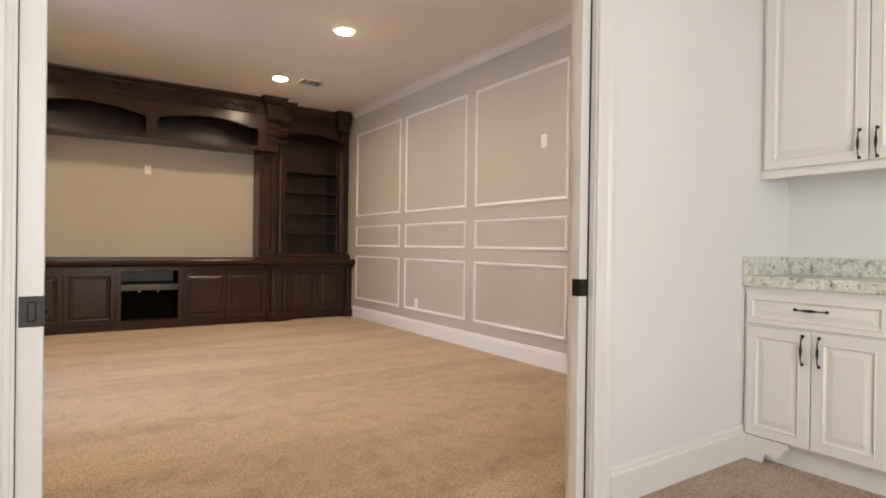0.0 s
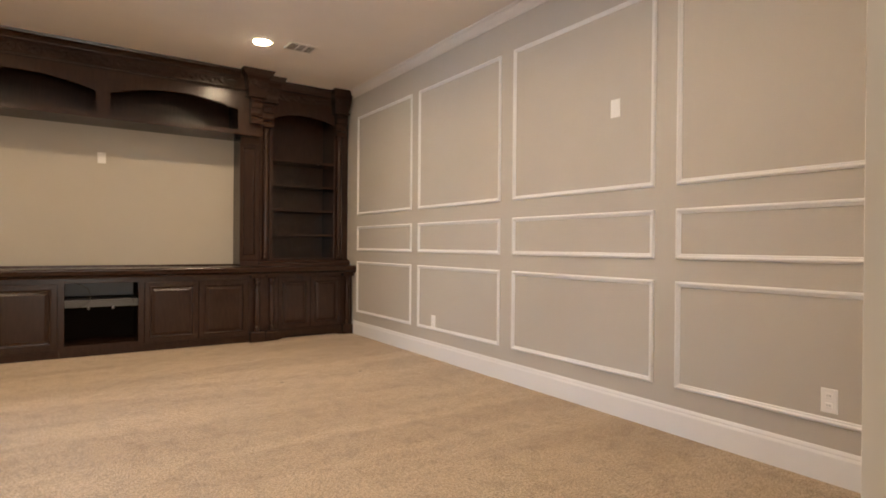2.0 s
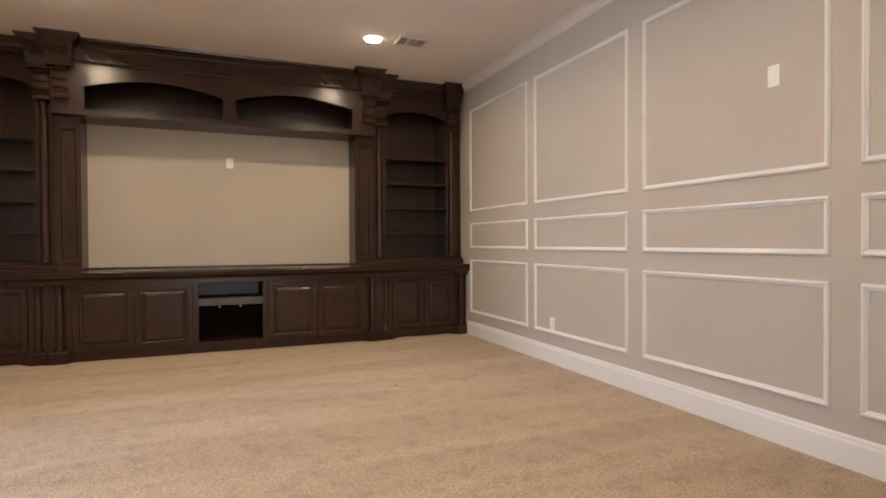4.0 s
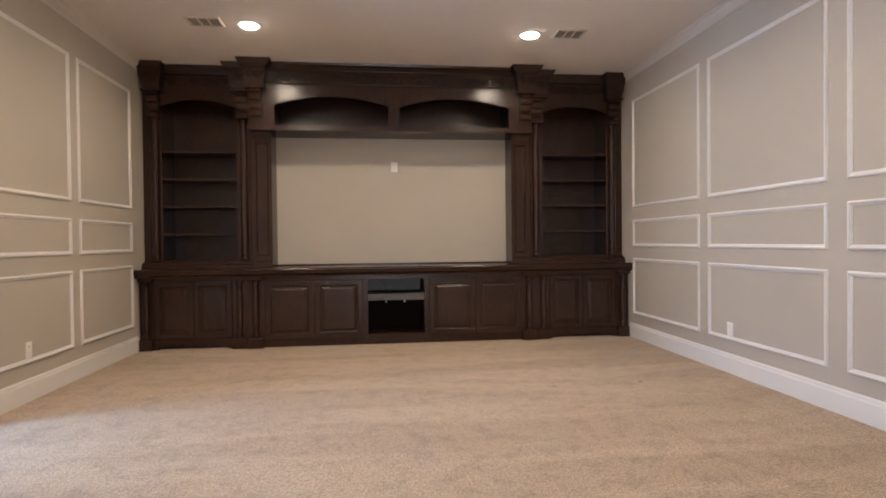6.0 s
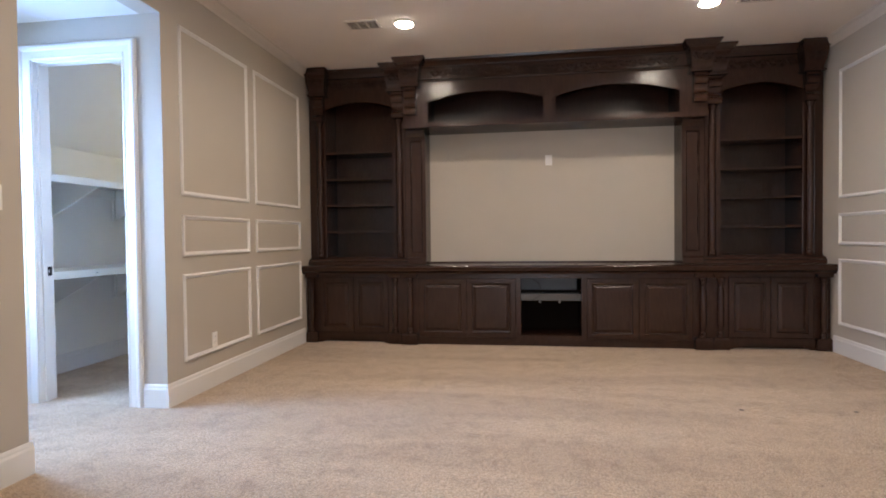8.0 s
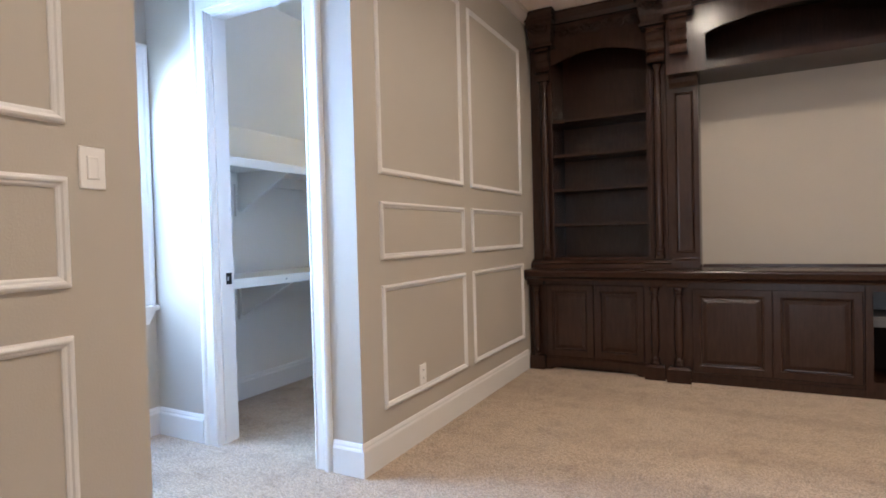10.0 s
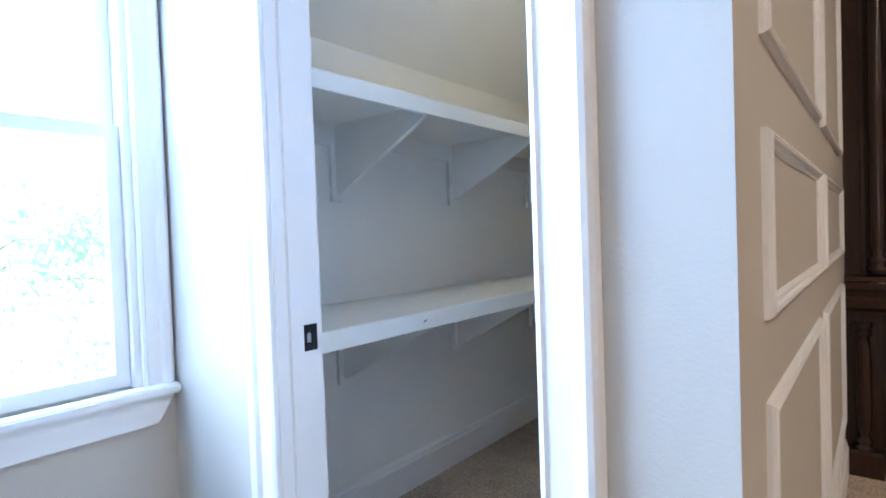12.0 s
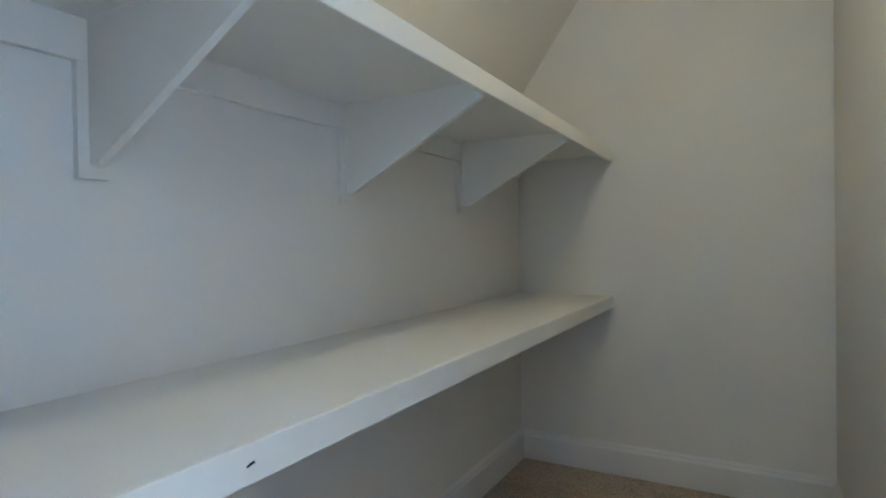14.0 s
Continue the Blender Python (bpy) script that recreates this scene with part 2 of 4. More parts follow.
def tube(bm, pts, radii, seg=8):
    """A round bar along points."""
    pts = [Vector(p) for p in pts]
    rows = []
    for i, p in enumerate(pts):
        d = (pts[min(i + 1, len(pts) - 1)] - pts[max(i - 1, 0)]).normalized()
        a = d.orthogonal().normalized() if i == 0 else (a - d * a.dot(d)).normalized()
        c = d.cross(a)
        r = radii[i] if isinstance(radii, (list, tuple)) else radii
        rows.append([bm.verts.new(p + (a * math.cos(2 * math.pi * k / seg) + c * math.sin(2 * math.pi * k / seg)) * r) for k in range(seg)])
    for r0, r1 in zip(rows, rows[1:]):
        for k in range(seg):
            bm.faces.new((r0[k], r0[(k + 1) % seg], r1[(k + 1) % seg], r1[k]))
    bm.faces.new(rows[0][::-1])
    bm.faces.new(rows[-1])
    return bm


def frame_boards(bm, to3, a0, a1, h, prof):
    """A door casing: a moulded board up one side, across the head and down the other. prof: (distance from opening, thickness)."""
    rows = []
    for d, k in prof:
        rows.append([bm.verts.new(to3(p, q, k)) for p, q in ((a0 - d, 0.0), (a0 - d, h + d), (a1 + d, h + d), (a1 + d, 0.0))])
    n = len(rows)
    for i in range(n):
        r0, r1 = rows[i], rows[(i + 1) % n]
        for j in range(3):
            bm.faces.new((r0[j], r0[j + 1], r1[j + 1], r1[j]))
    for j in (0, 3):
        bm.faces.new([r[j] for r in rows])
    return bm


CASING = ((0.0, 0.0), (0.0, 0.012), (0.010, 0.016), (0.016, 0.012), (0.060, 0.014), (0.072, 0.022), (0.088, 0.025), (0.098, 0.022), (0.105, 0.014), (0.108, 0.0))
BASE = ((0.0, 0.0), (0.016, 0.0), (0.016, 0.128), (0.013, 0.136), (0.010, 0.142), (0.010, 0.150), (0.006, 0.160), (0.003, 0.166), (0.0, 0.166))


def baseboard(p0, p1, nx, ny, name="baseboard", parent=None):
    """A baseboard from p0 to p1 on the floor; (nx, ny) points into the room."""
    d = Vector((p1[0] - p0[0], p1[1] - p0[1], 0))
    L = d.length
    d.normalize()
    bm = bmesh.new()
    prism(bm, BASE, lambda u, v, w: (p0[0] + d.x * w + nx * u, p0[1] + d.y * w + ny * u, v), 0, L)
    return struct(name, bm, M_TRIM, "tall white painted baseboard along the carpet", "baseboard")


# ---- shell ----
XL, XR, YF, YB = -1.415, 4.093, 1.60, 8.36
XC = (XL + XR) / 2
A0, A1 = 4.167, 5.265      # alcove between these
XW = -3.06                # back of the closet
XV = -2.965               # dormer window wall
HALLY = 1.47
XH = 3.925                # wall behind the bar

floor = struct("floor", solid(-3.3, 4.35, -2.4, 8.55, -0.12, 0.0), M_CARPET, "worn beige cut-pile carpet with vacuum tracks", "carpet floor")

# ceiling slab with holes left for the recessed lamps
# the pair at y 2.97 is unseen, added to light the near walls
LAMPS = [(0.01, 6.67), (2.61, 6.67), (0.01, 4.82), (2.64, 4.82), (0.01, 2.97), (2.63, 2.97)]
bm = bmesh.new()
box(bm, XL - 0.15, XR + 0.15, YF - 0.15, YB + 0.15, CEIL, CEIL + 0.15)
struct("ceiling", bm, M_CEIL, "flat beige-grey painted ceiling with recessed lamps", "ceiling")
struct("ceiling_hall", solid(-1.7, 4.3, -2.45, YF - 0.15, CEIL, CEIL + 0.15), M_HALL, "pale flat hall ceiling", "ceiling")
struct("ceiling_alcove", solid(XV - 0.1, XL - 0.156, A0 - 0.1, A1 + 0.002, 2.76, 2.9), M_HALL, "white dormer alcove ceiling", "ceiling")

wall_east = struct("wall_east", solid(XR, XR + 0.15, YF, YB, 0, CEIL), M_WALL, "greige painted wall with white picture-frame mouldings", "wall")
wall_north = struct("wall_north", solid(-3.3, XR + 0.15, YB, YB + 0.15, 0, CEIL), M_WALL, "greige painted wall behind the built-in", "wall")
bm = bmesh.new()
box(bm, XL - 0.155, XL, A1, YB, 0, CEIL)
wall_west = struct("wall_west", bm, M_WALL, "greige painted wall with white picture-frame mouldings", "wall")
bm = bmesh.new()
box(bm, XL - 0.155, XL, YF, A0, 0, CEIL)
wall_west2 = struct("wall_west_front", bm, M_WALL, "greige painted wall with mouldings and a light switch", "wall")
struct("wall_alcove_header", solid(XL - 0.155, XL, A0, A1, 2.76, CEIL), M_WALL, "greige painted header over the alcove", "wall")

# front wall with the pocket door opening
DX0, DX1, DH = 0.412, 2.283, 2.44
bm = bmesh.new()
box(bm, -1.57, DX0 - 0.015, HALLY, YF, 0, CEIL)
box(bm, DX0 - 0.015, DX1 + 0.015, HALLY, YF, DH + 0.015, CEIL)
box(bm, DX1 + 0.015, XR + 0.15, HALLY, YF, 0, CEIL)
wall_south = struct("wall_south", bm, M_HALL, "pale painted wall with a wide pocket-door opening", "wall")

# closet wall with its door opening (alcove side), the closet and the window wall
CX0, CX1, CH = -2.43, -1.713, 2.48
CY = A1 + 0.132
bm = bmesh.new()
box(bm, XW - 0.15, CX0 - 0.015, A1, CY, 0, CEIL)
box(bm, CX0 - 0.015, CX1 + 0.015, A1, CY, CH + 0.015, CEIL)
box(bm, CX1 + 0.015, XL - 0.155, A1, CY, 0, CEIL)
struct("wall_closet", bm, M_WALL, "pale grey painted alcove wall with the closet doorway", "wall")
WY0, WY1, WZ0, WZ1 = 4.30, 5.172, 0.80, 2.30
bm = bmesh.new()
box(bm, XV - 0.15, XV, A0 - 0.15, WY0, 0, 2.9)
box(bm, XV - 0.15, XV, WY1, A1, 0, 2.9)
box(bm, XV - 0.15, XV, WY0, WY1, 0, WZ0)
box(bm, XV - 0.15, XV, WY0, WY1, WZ1, 2.9)
struct("wall_window", bm, M_WALL, "pale grey painted dormer wall around the window", "wall")
struct("wall_alcove_south", solid(XV, XL - 0.156, A0 - 0.12, A0, 0, 2.9), M_WALL, "pale grey painted alcove side wall", "wall")
struct("wall_closet_back", solid(XW - 0.15, XW + 0.005, CY, YB, 0, 3.1), M_CLOSET, "greige painted closet back wall", "wall")
bm = bmesh.new()
prism(bm, ((XW, 2.02), (XW + 0.52, 2.755), (XL - 0.157, 2.755), (XL - 0.157, 2.85), (XW, 2.85)), lambda u, v, w: (u, w, v), CY, YB)
struct("ceiling_closet", bm, M_CLOSET, "sloped greige closet ceiling under the roof", "ceiling")

# hall enclosure: side walls, rear wall with an opening for the added window
struct("wall_hall_bar", solid(XH, XH + 0.15, -2.4, HALLY, 0, CEIL), M_HALL, "pale painted wall behind the bar cabinets", "wall")
struct("wall_hall_west", solid(-1.65, -1.5, -2.4, HALLY, 0, CEIL), M_HALL, "pale painted hall wall", "wall")
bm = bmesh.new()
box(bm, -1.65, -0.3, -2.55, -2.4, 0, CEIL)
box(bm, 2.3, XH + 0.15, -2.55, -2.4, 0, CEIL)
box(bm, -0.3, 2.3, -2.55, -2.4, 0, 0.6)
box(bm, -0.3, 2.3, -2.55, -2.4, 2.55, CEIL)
struct("wall_hall_south", bm, M_HALL, "pale painted hall wall with a wide opening for the added window", "wall")

# crown moulding in the room
CROWN = ((0.0, -0.088), (0.007, -0.088), (0.010, -0.076), (0.004, -0.072), (0.014, -0.062), (0.030, -0.048), (0.046, -0.030), (0.050, -0.018), (0.044, -0.014), (0.060, -0.008), (0.062, 0.0), (0.0, 0.0))


def crown(p0, p1, nx, ny):
    d = Vector((p1[0] - p0[0], p1[1] - p0[1], 0))
    L = d.length
    d.normalize()
    bm = bmesh.new()
    prism(bm, CROWN, lambda u, v, w: (p0[0] + d.x * w + nx * u, p0[1] + d.y * w + ny * u, CEIL + v), 0, L)
    return struct("trim", bm, M_CROWN, "beige-white crown moulding where wall meets ceiling", "crown moulding")


crown((XR, YF), (XR, 7.80), -1, 0)
crown((XL, YF), (XL, 7.80), 1, 0)
crown((XL + 0.085, YF), (XR - 0.085, YF), 0, 1)

baseboard((XR, YF), (XR, 7.705), -1, 0)
baseboard((XL, A1 - 0.016), (XL, 7.705), 1, 0)
baseboard((XL, YF), (XL, A0 + 0.016), 1, 0)
baseboard((CX1 + 0.12, A1), (XL, A1), 0, -1)
baseboard((XV + 0.016, A1), (CX0 - 0.12, A1), 0, -1)
baseboard((XV, A0), (XV, A1), 1, 0)
baseboard((XV + 0.016, A0), (XL, A0), 0, 1)
baseboard((XW + 0.021, YB), (XL - 0.156, YB), 0, -1)
baseboard((XW + 0.005, CY), (XW + 0.005, YB), 1, 0)
baseboard((XL - 0.155, CY), (XL - 0.155, YB - 0.016), -1, 0)
baseboard((DX1 + 0.116, HALLY), (3.475, HALLY), 0, -1)
baseboard((-1.48, HALLY), (DX0 - 0.116, HALLY), 0, -1)
baseboard((-1.4, YF), (DX0 - 0.116, YF), 0, 1)
baseboard((DX1 + 0.116, YF), (4.07, YF), 0, 1)

# picture-frame wall mouldings
MOULD = ((0.0, 0.0), (0.002, 0.008), (0.006, 0.014), (0.012, 0.017), (0.018, 0.015), (0.022, 0.009), (0.028, 0.008), (0.033, 0.004), (0.034, 0.0))
ROWS = ((0.278, 0.926), (1.058, 1.366), (1.508, 2.752))


def wall_panels(wall, x, nx, cols):
    for y0, y1 in cols:
        for z0, z1 in ROWS:
            bm = bmesh.new()
            rings(bm, (x, y0, z0), (0, 1, 0), (0, 0, 1), (nx, 0, 0), y1 - y0, z1 - z0, MOULD, cap=False)
            part("panel_moulding", bm, M_TRIM, wall, "white picture-frame moulding")


wall_panels(wall_east, XR, -1, ((6.280, 7.615), (4.815, 6.145), (3.318, 4.658), (1.835, 3.172)))
wall_panels(wall_west, XL, 1, ((5.462, 6.460), (6.585, 7.605)))
wall_panels(wall_west2, XL, 1, ((2.86, 3.952), (1.71, 2.74)))


# ---- doorway with pocket doors ----
def doorway(name, a0, a1, h, y0, y1, casing_front=True, casing_back=True, label=""):
    root = thing(name, ((a0 + a1) / 2, (y0 + y1) / 2, 0), label, "doorway", "", "structure")
    bm = bmesh.new()
    box(bm, a0 - 0.015, a0, y0, y1, 0, h)
    part("jamb", bm, M_TRIM, root)
    bm = bmesh.new()
    box(bm, a1, a1 + 0.015, y0, y1, 0, h)
    part("jamb", bm, M_TRIM, root)
    bm = bmesh.new()
    box(bm, a0 - 0.015, a1 + 0.015, y0, y1, h, h + 0.015)
    part("head_jamb", bm, M_TRIM, root)
    if casing_front:
        bm = bmesh.new()
        frame_boards(bm, lambda p, q, k: (p, y0 - k, q), a0 - 0.006, a1 + 0.006, h + 0.006, CASING)
        part("casing", bm, M_TRIM, root)
    if casing_back:
        bm = bmesh.new()
        frame_boards(bm, lambda p, q, k: (p, y1 + k, q), a0 - 0.006, a1 + 0.006, h + 0.006, CASING)
        part("casing", bm, M_TRIM, root)
    return root


door_1 = doorway("door_1", DX0, DX1, DH, HALLY, YF, label="white cased double pocket-door opening, doors slid open")


YL, PZ = 1.503, 0.888      # face of the pocket doors, foot of their pulls


def pocket_leaf(x_edge, side):
    """A pocket door slid back, its edge still standing out of the jamb. side: -1 leaf lies to the left of its edge."""
    root = thing("pocket_door", (x_edge, YL + 0.02, 0.01), "white pocket door slid back into the wall", "door", "pocket doors")
    x2 = x_edge + side * 0.12
    part("leaf", soft_box(min(x_edge, x2), max(x_edge, x2), YL, YL + 0.043, 0.012, DH - 0.004, 0.002), M_TRIM, root)
    s = side
    bm = bmesh.new()
    lo, hi = sorted((x_edge - s * 0.0015, x_edge + s * 0.046))
    box(bm, lo, hi, YL - 0.003, YL, PZ, PZ + 0.07)
    rings(bm, (lo + 0.012, YL - 0.003, PZ + 0.01), (1, 0, 0), (0, 0, 1), (0, -1, 0), hi - lo - 0.024, 0.05, ((0, 0.0), (0, 0.002), (0.003, 0.002), (0.006, -0.0005)))
    pull = part("flush_pull", bm, M_BLACK, root, "black flush pull plate")
    bm = bmesh.new()
    lo, hi = sorted((x_edge - s * 0.002, x_edge + s * 0.001))
    box(bm, lo, hi, YL - 0.0035, YL + 0.036, PZ, PZ + 0.07)
    part("edge_pull", bm, M_BLACK, root, "black edge plate")
    bm = bmesh.new()
    cx = x_edge - s * 0.003
    tube(bm, ((cx, YL + 0.010, PZ + 0.032), (cx - s * 0.008, YL + 0.003, PZ + 0.032), (cx - s * 0.006, YL - 0.003, PZ + 0.032)), 0.004, 8)
    part("latch", bm, M_BLACK, root)
    return root


pocket_leaf(DX0 + 0.051, -1)
pocket_leaf(DX1 - 0.046, 1)
# dark strips beside the leaves, coloured for the shade in the pocket slots
struct("slot_shade_strip", solid(DX1 - 0.0015, DX1 + 0.0025, YL - 0.009, YL - 0.0005, 0.005, DH - 0.004), M_DARK, "dark strip for the shade in the slot beside the pocket door", "door slot")
struct("slot_shade_strip", solid(DX0 - 0.0025, DX0 + 0.0015, YL - 0.009, YL - 0.0005, 0.005, DH - 0.004), M_DARK, "dark strip for the shade in the slot beside the pocket door", "door slot")

# closet doorway and its open door
door_2 = doorway("door_2", CX0, CX1, CH, A1, CY, label="white cased closet doorway, door standing open inside")
bm = bmesh.new()
box(bm, CX0, CX0 + 0.012, A1 + 0.035, A1 + 0.072, 0, CH - 0.012)
part("door_stop", bm, M_TRIM, door_2)
bm = bmesh.new()
box(bm, CX1 - 0.012, CX1, A1 + 0.035, A1 + 0.072, 0, CH - 0.012)
part("door_stop", bm, M_TRIM, door_2)
bm = bmesh.new()
box(bm, CX0, CX1, A1 + 0.035, A1 + 0.072, CH - 0.012, CH)
part("door_stop", bm, M_TRIM, door_2)
bm = bmesh.new()
box(bm, CX0, CX0 + 0.002, A1 + 0.078, A1 + 0.122, 0.925, 0.993)
rings(bm, (CX0 + 0.002, A1 + 0.086, 0.941), (0, 1, 0), (0, 0, 1), (1, 0, 0), 0.02, 0.036, ((0, 0.0), (0, 0.0015), (0.003, 0.0015), (0.005, 0.0)))
sp = part("strike_plate", bm, M_BLACK, door_2, "black strike plate")
part("latch_hole", solid(CX0 + 0.0022, CX0 + 0.0036, A1 + 0.088, A1 + 0.100, 0.947, 0.971), M_STEEL, sp)

closet_door = thing("closet_door", (CX1 - 0.02, CY + 0.01, 0.01), "white panelled closet door standing open against the closet side", "door")
DX = CX1 + 0.002
part("leaf", soft_box(DX, DX + 0.036, CY + 0.012, CY + 0.672, 0.012, CH - 0.006, 0.002), M_TRIM, closet_door)
for z0, z1 in ((0.25, 1.0), (1.14, 2.30)):
    bm = bmesh.new()
    rings(bm, (DX, CY + 0.122, z0), (0, 1, 0), (0, 0, 1), (-1, 0, 0), 0.44, z1 - z0, ((0, 0.0), (0.004, 0.006), (0.014, 0.008), (0.022, 0.002), (0.024, 0.0)), cap=False)
    part("panel_moulding", bm, M_TRIM, closet_door)
for z in (0.28, 0.985, 2.2):
    bm = bmesh.new()
    lathe(bm, CX1 - 0.006, CY - 0.004, ((0.003, z - 0.05), (0.0065, z - 0.047), (0.0065, z + 0.047), (0.003, z + 0.05)), 10)
    box(bm, CX1 - 0.002, CX1 - 0.0005, CY - 0.042, CY - 0.003, z - 0.045, z + 0.045)
    part("hinge", bm, M_BLACK, closet_door, "black butt hinge")
hy = CY + 0.60
bm = bmesh.new()
tube(bm, ((DX, hy, 0.975), (DX - 0.008, hy, 0.975)), 0.028, 16)
rose = part("rose", bm, M_BLACK, closet_door)
bm = bmesh.new()
tube(bm, ((DX - 0.006, hy, 0.975), (DX - 0.045, hy, 0.975), (DX - 0.052, hy - 0.008, 0.975), (DX - 0.054, hy - 0.05, 0.974), (DX - 0.052, hy - 0.11, 0.968)), [0.009, 0.009, 0.009, 0.008, 0.006], 10)
part("lever_handle", bm, M_BLACK, closet_door, "black lever handle")

# ---- closet shelves ----
SX = -2.53
SBACK = XW + 0.006


def closet_shelf(z_top, z_bot, y0):
    root = thing("closet_shelf", (SBACK, (y0 + YB) / 2, z_bot), "long cream painted shelf on angled brackets along the closet wall", "shelf", "closet shelves")
    part("board", soft_box(SBACK, SX - 0.019, y0, YB - 0.002, z_top - 0.02, z_top, 0.001), M_SHELF, root)
    part("front_lip", soft_box(SX - 0.019, SX, y0, YB - 0.002, z_bot, z_top + 0.001, 0.003), M_SHELF, root, "white front lip with a nail mark")
    zc = z_top - 0.02
    part("wall_cleat", soft_box(SBACK, SBACK + 0.018, y0, YB - 0.02, zc - 0.085, zc, 0.002), M_CLOSET, root)
    for y in (6.008, 6.803, 7.622):
        bm = bmesh.new()
        box(bm, SBACK, SBACK + 0.019, y - 0.03, y + 0.03, z_bot - 0.278, zc - 0.086)
        br = part("bracket", bm, M_SHELF, root, "white triangular shelf bracket")
        bm = bmesh.new()
        prism(bm, ((SBACK + 0.019, z_bot - 0.247), (SBACK + 0.045, z_bot - 0.250), (SX - 0.022, z_bot - 0.005), (SX - 0.022, zc), (SBACK + 0.019, zc)), lambda u, v, w: (u, w, v), y - 0.009, y + 0.009)
        part("gusset", bm, M_SHELF, br)
    return root


closet_shelf(1.702, 1.645, CY + 0.001)
low = closet_shelf(0.942, 0.881, CY + 0.001)
bm = bmesh.new()
tube(bm, ((SX - 0.001, 5.936, 0.9095), (SX + 0.0012, 5.949, 0.9135)), 0.0022, 6)
part("nail_mark", bm, M_DARK, low, "dark nail scratch")

# ---- window ----
win = thing("window_1", (XV, (WY0 + WY1) / 2, WZ0), "white double-hung sash window with bright daylight outside", "window", "", "structure")
bm = bmesh.new()
box(bm, XV - 0.14, XV - 0.002, WY0, WY0 + 0.02, WZ0, WZ1)
box(bm, XV - 0.14, XV - 0.002, WY1 - 0.02, WY1, WZ0, WZ1)
box(bm, XV - 0.14, XV - 0.002, WY0 + 0.02, WY1 - 0.02, WZ1 - 0.02, WZ1)
part("window_frame", bm, M_TRIM, win)


def sash(z0, z1, x, name):
    bm = bmesh.new()
    w = 0.04
    y0, y1 = WY0 + 0.021, WY1 - 0.021
    box(bm, x, x + 0.03, y0, y0 + w, z0, z1)
    box(bm, x, x + 0.03, y1 - w, y1, z0, z1)
    box(bm, x, x + 0.03, y0 + w, y1 - w, z0, z0 + w)
    box(bm, x, x + 0.03, y0 + w, y1 - w, z1 - w, z1)
    s = part(name, bm, M_TRIM, win)
    g = part("pane", solid(x + 0.013, x + 0.017, y0 + w - 0.004, y1 - w + 0.004, z0 + w - 0.004, z1 - w + 0.004), M_GLASS, s, "clear glass pane")
    g.visible_shadow = False


sash(WZ0 + 0.005, 1.56, XV - 0.055, "lower_sash")
sash(1.525, WZ1 - 0.021, XV - 0.09, "upper_sash")
bm = bmesh.new()
box(bm, XV - 0.025, XV + 0.052, WY0 - 0.115, A1 - 0.003, WZ0 - 0.03, WZ0)
bmesh.ops.bevel(bm, geom=bm.edges[:], offset=0.006, segments=2, affect="EDGES")
part("window_sill", bm, M_TRIM, win)
bm = bmesh.new()
prism(bm, ((4.20, WZ0 - 0.031), (5.255, WZ0 - 0.031), (5.205, WZ0 - 0.115), (4.245, WZ0 - 0.115)), lambda u, v, w: (XV + w, u, v), 0.0, 0.02)
part("apron", bm, M_TRIM, win)
bm = bmesh.new()
rows = []
for d, k in ((d * 0.84, k) for d, k in CASING):
    rows.append([bm.verts.new((XV + k, p, q)) for p, q in ((WY0 - d, WZ0 + 0.001), (WY0 - d, WZ1 + d), (WY1 + d, WZ1 + d), (WY1 + d, WZ0 + 0.001))])
for i in range(len(rows)):
    r0, r1 = rows[i], rows[(i + 1) % len(rows)]
    for j in range(3):
        bm.faces.new((r0[j], r0[j + 1], r1[j + 1], r1[j]))
for j in (0, 3):
    bm.faces.new([r[j] for r in rows])
part("casing", bm, M_TRIM, win)

# unseen hall window, added behind the walker as a source for the daylight
hw = thing("window_2", (1.0, -2.4, 0.6), "wide white framed hall window, unseen and added for light", "window", "", "structure")
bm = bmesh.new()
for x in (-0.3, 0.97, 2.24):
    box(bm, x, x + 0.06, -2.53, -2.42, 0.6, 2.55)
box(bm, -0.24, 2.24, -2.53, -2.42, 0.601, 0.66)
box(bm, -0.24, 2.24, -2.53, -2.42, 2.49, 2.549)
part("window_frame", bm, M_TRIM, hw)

# ---- closet inner skins and glowing daylight backdrop ----
struct("wall_closet_end", solid(XW + 0.005, XL - 0.157, YB - 0.004, YB, 0, 2.9), M_CLOSET, "pale grey painted closet end wall", "wall")
struct("wall_closet_east", solid(XL - 0.159, XL - 0.155, CY, YB - 0.004, 0, 2.9), M_CLOSET, "pale grey painted closet side wall", "wall")


# Emissive sheet: the overexposed look of sky and woods is in its glow.
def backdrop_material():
    m, nt, b = nodes_of("glowing_backdrop")
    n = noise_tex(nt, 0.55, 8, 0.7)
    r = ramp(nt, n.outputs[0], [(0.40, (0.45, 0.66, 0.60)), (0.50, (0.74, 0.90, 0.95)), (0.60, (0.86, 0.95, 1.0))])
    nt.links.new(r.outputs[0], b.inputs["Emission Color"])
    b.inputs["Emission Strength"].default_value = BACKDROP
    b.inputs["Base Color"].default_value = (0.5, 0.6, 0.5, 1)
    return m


# strong enough to add light through the lower sash
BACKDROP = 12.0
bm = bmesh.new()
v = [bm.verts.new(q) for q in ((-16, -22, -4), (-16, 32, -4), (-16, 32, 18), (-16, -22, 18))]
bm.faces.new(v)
struct("backdrop", bm, backdrop_material(), "glowing sheet coloured as overexposed sky and distant woods beyond the window", "backdrop")
bm = bmesh.new()
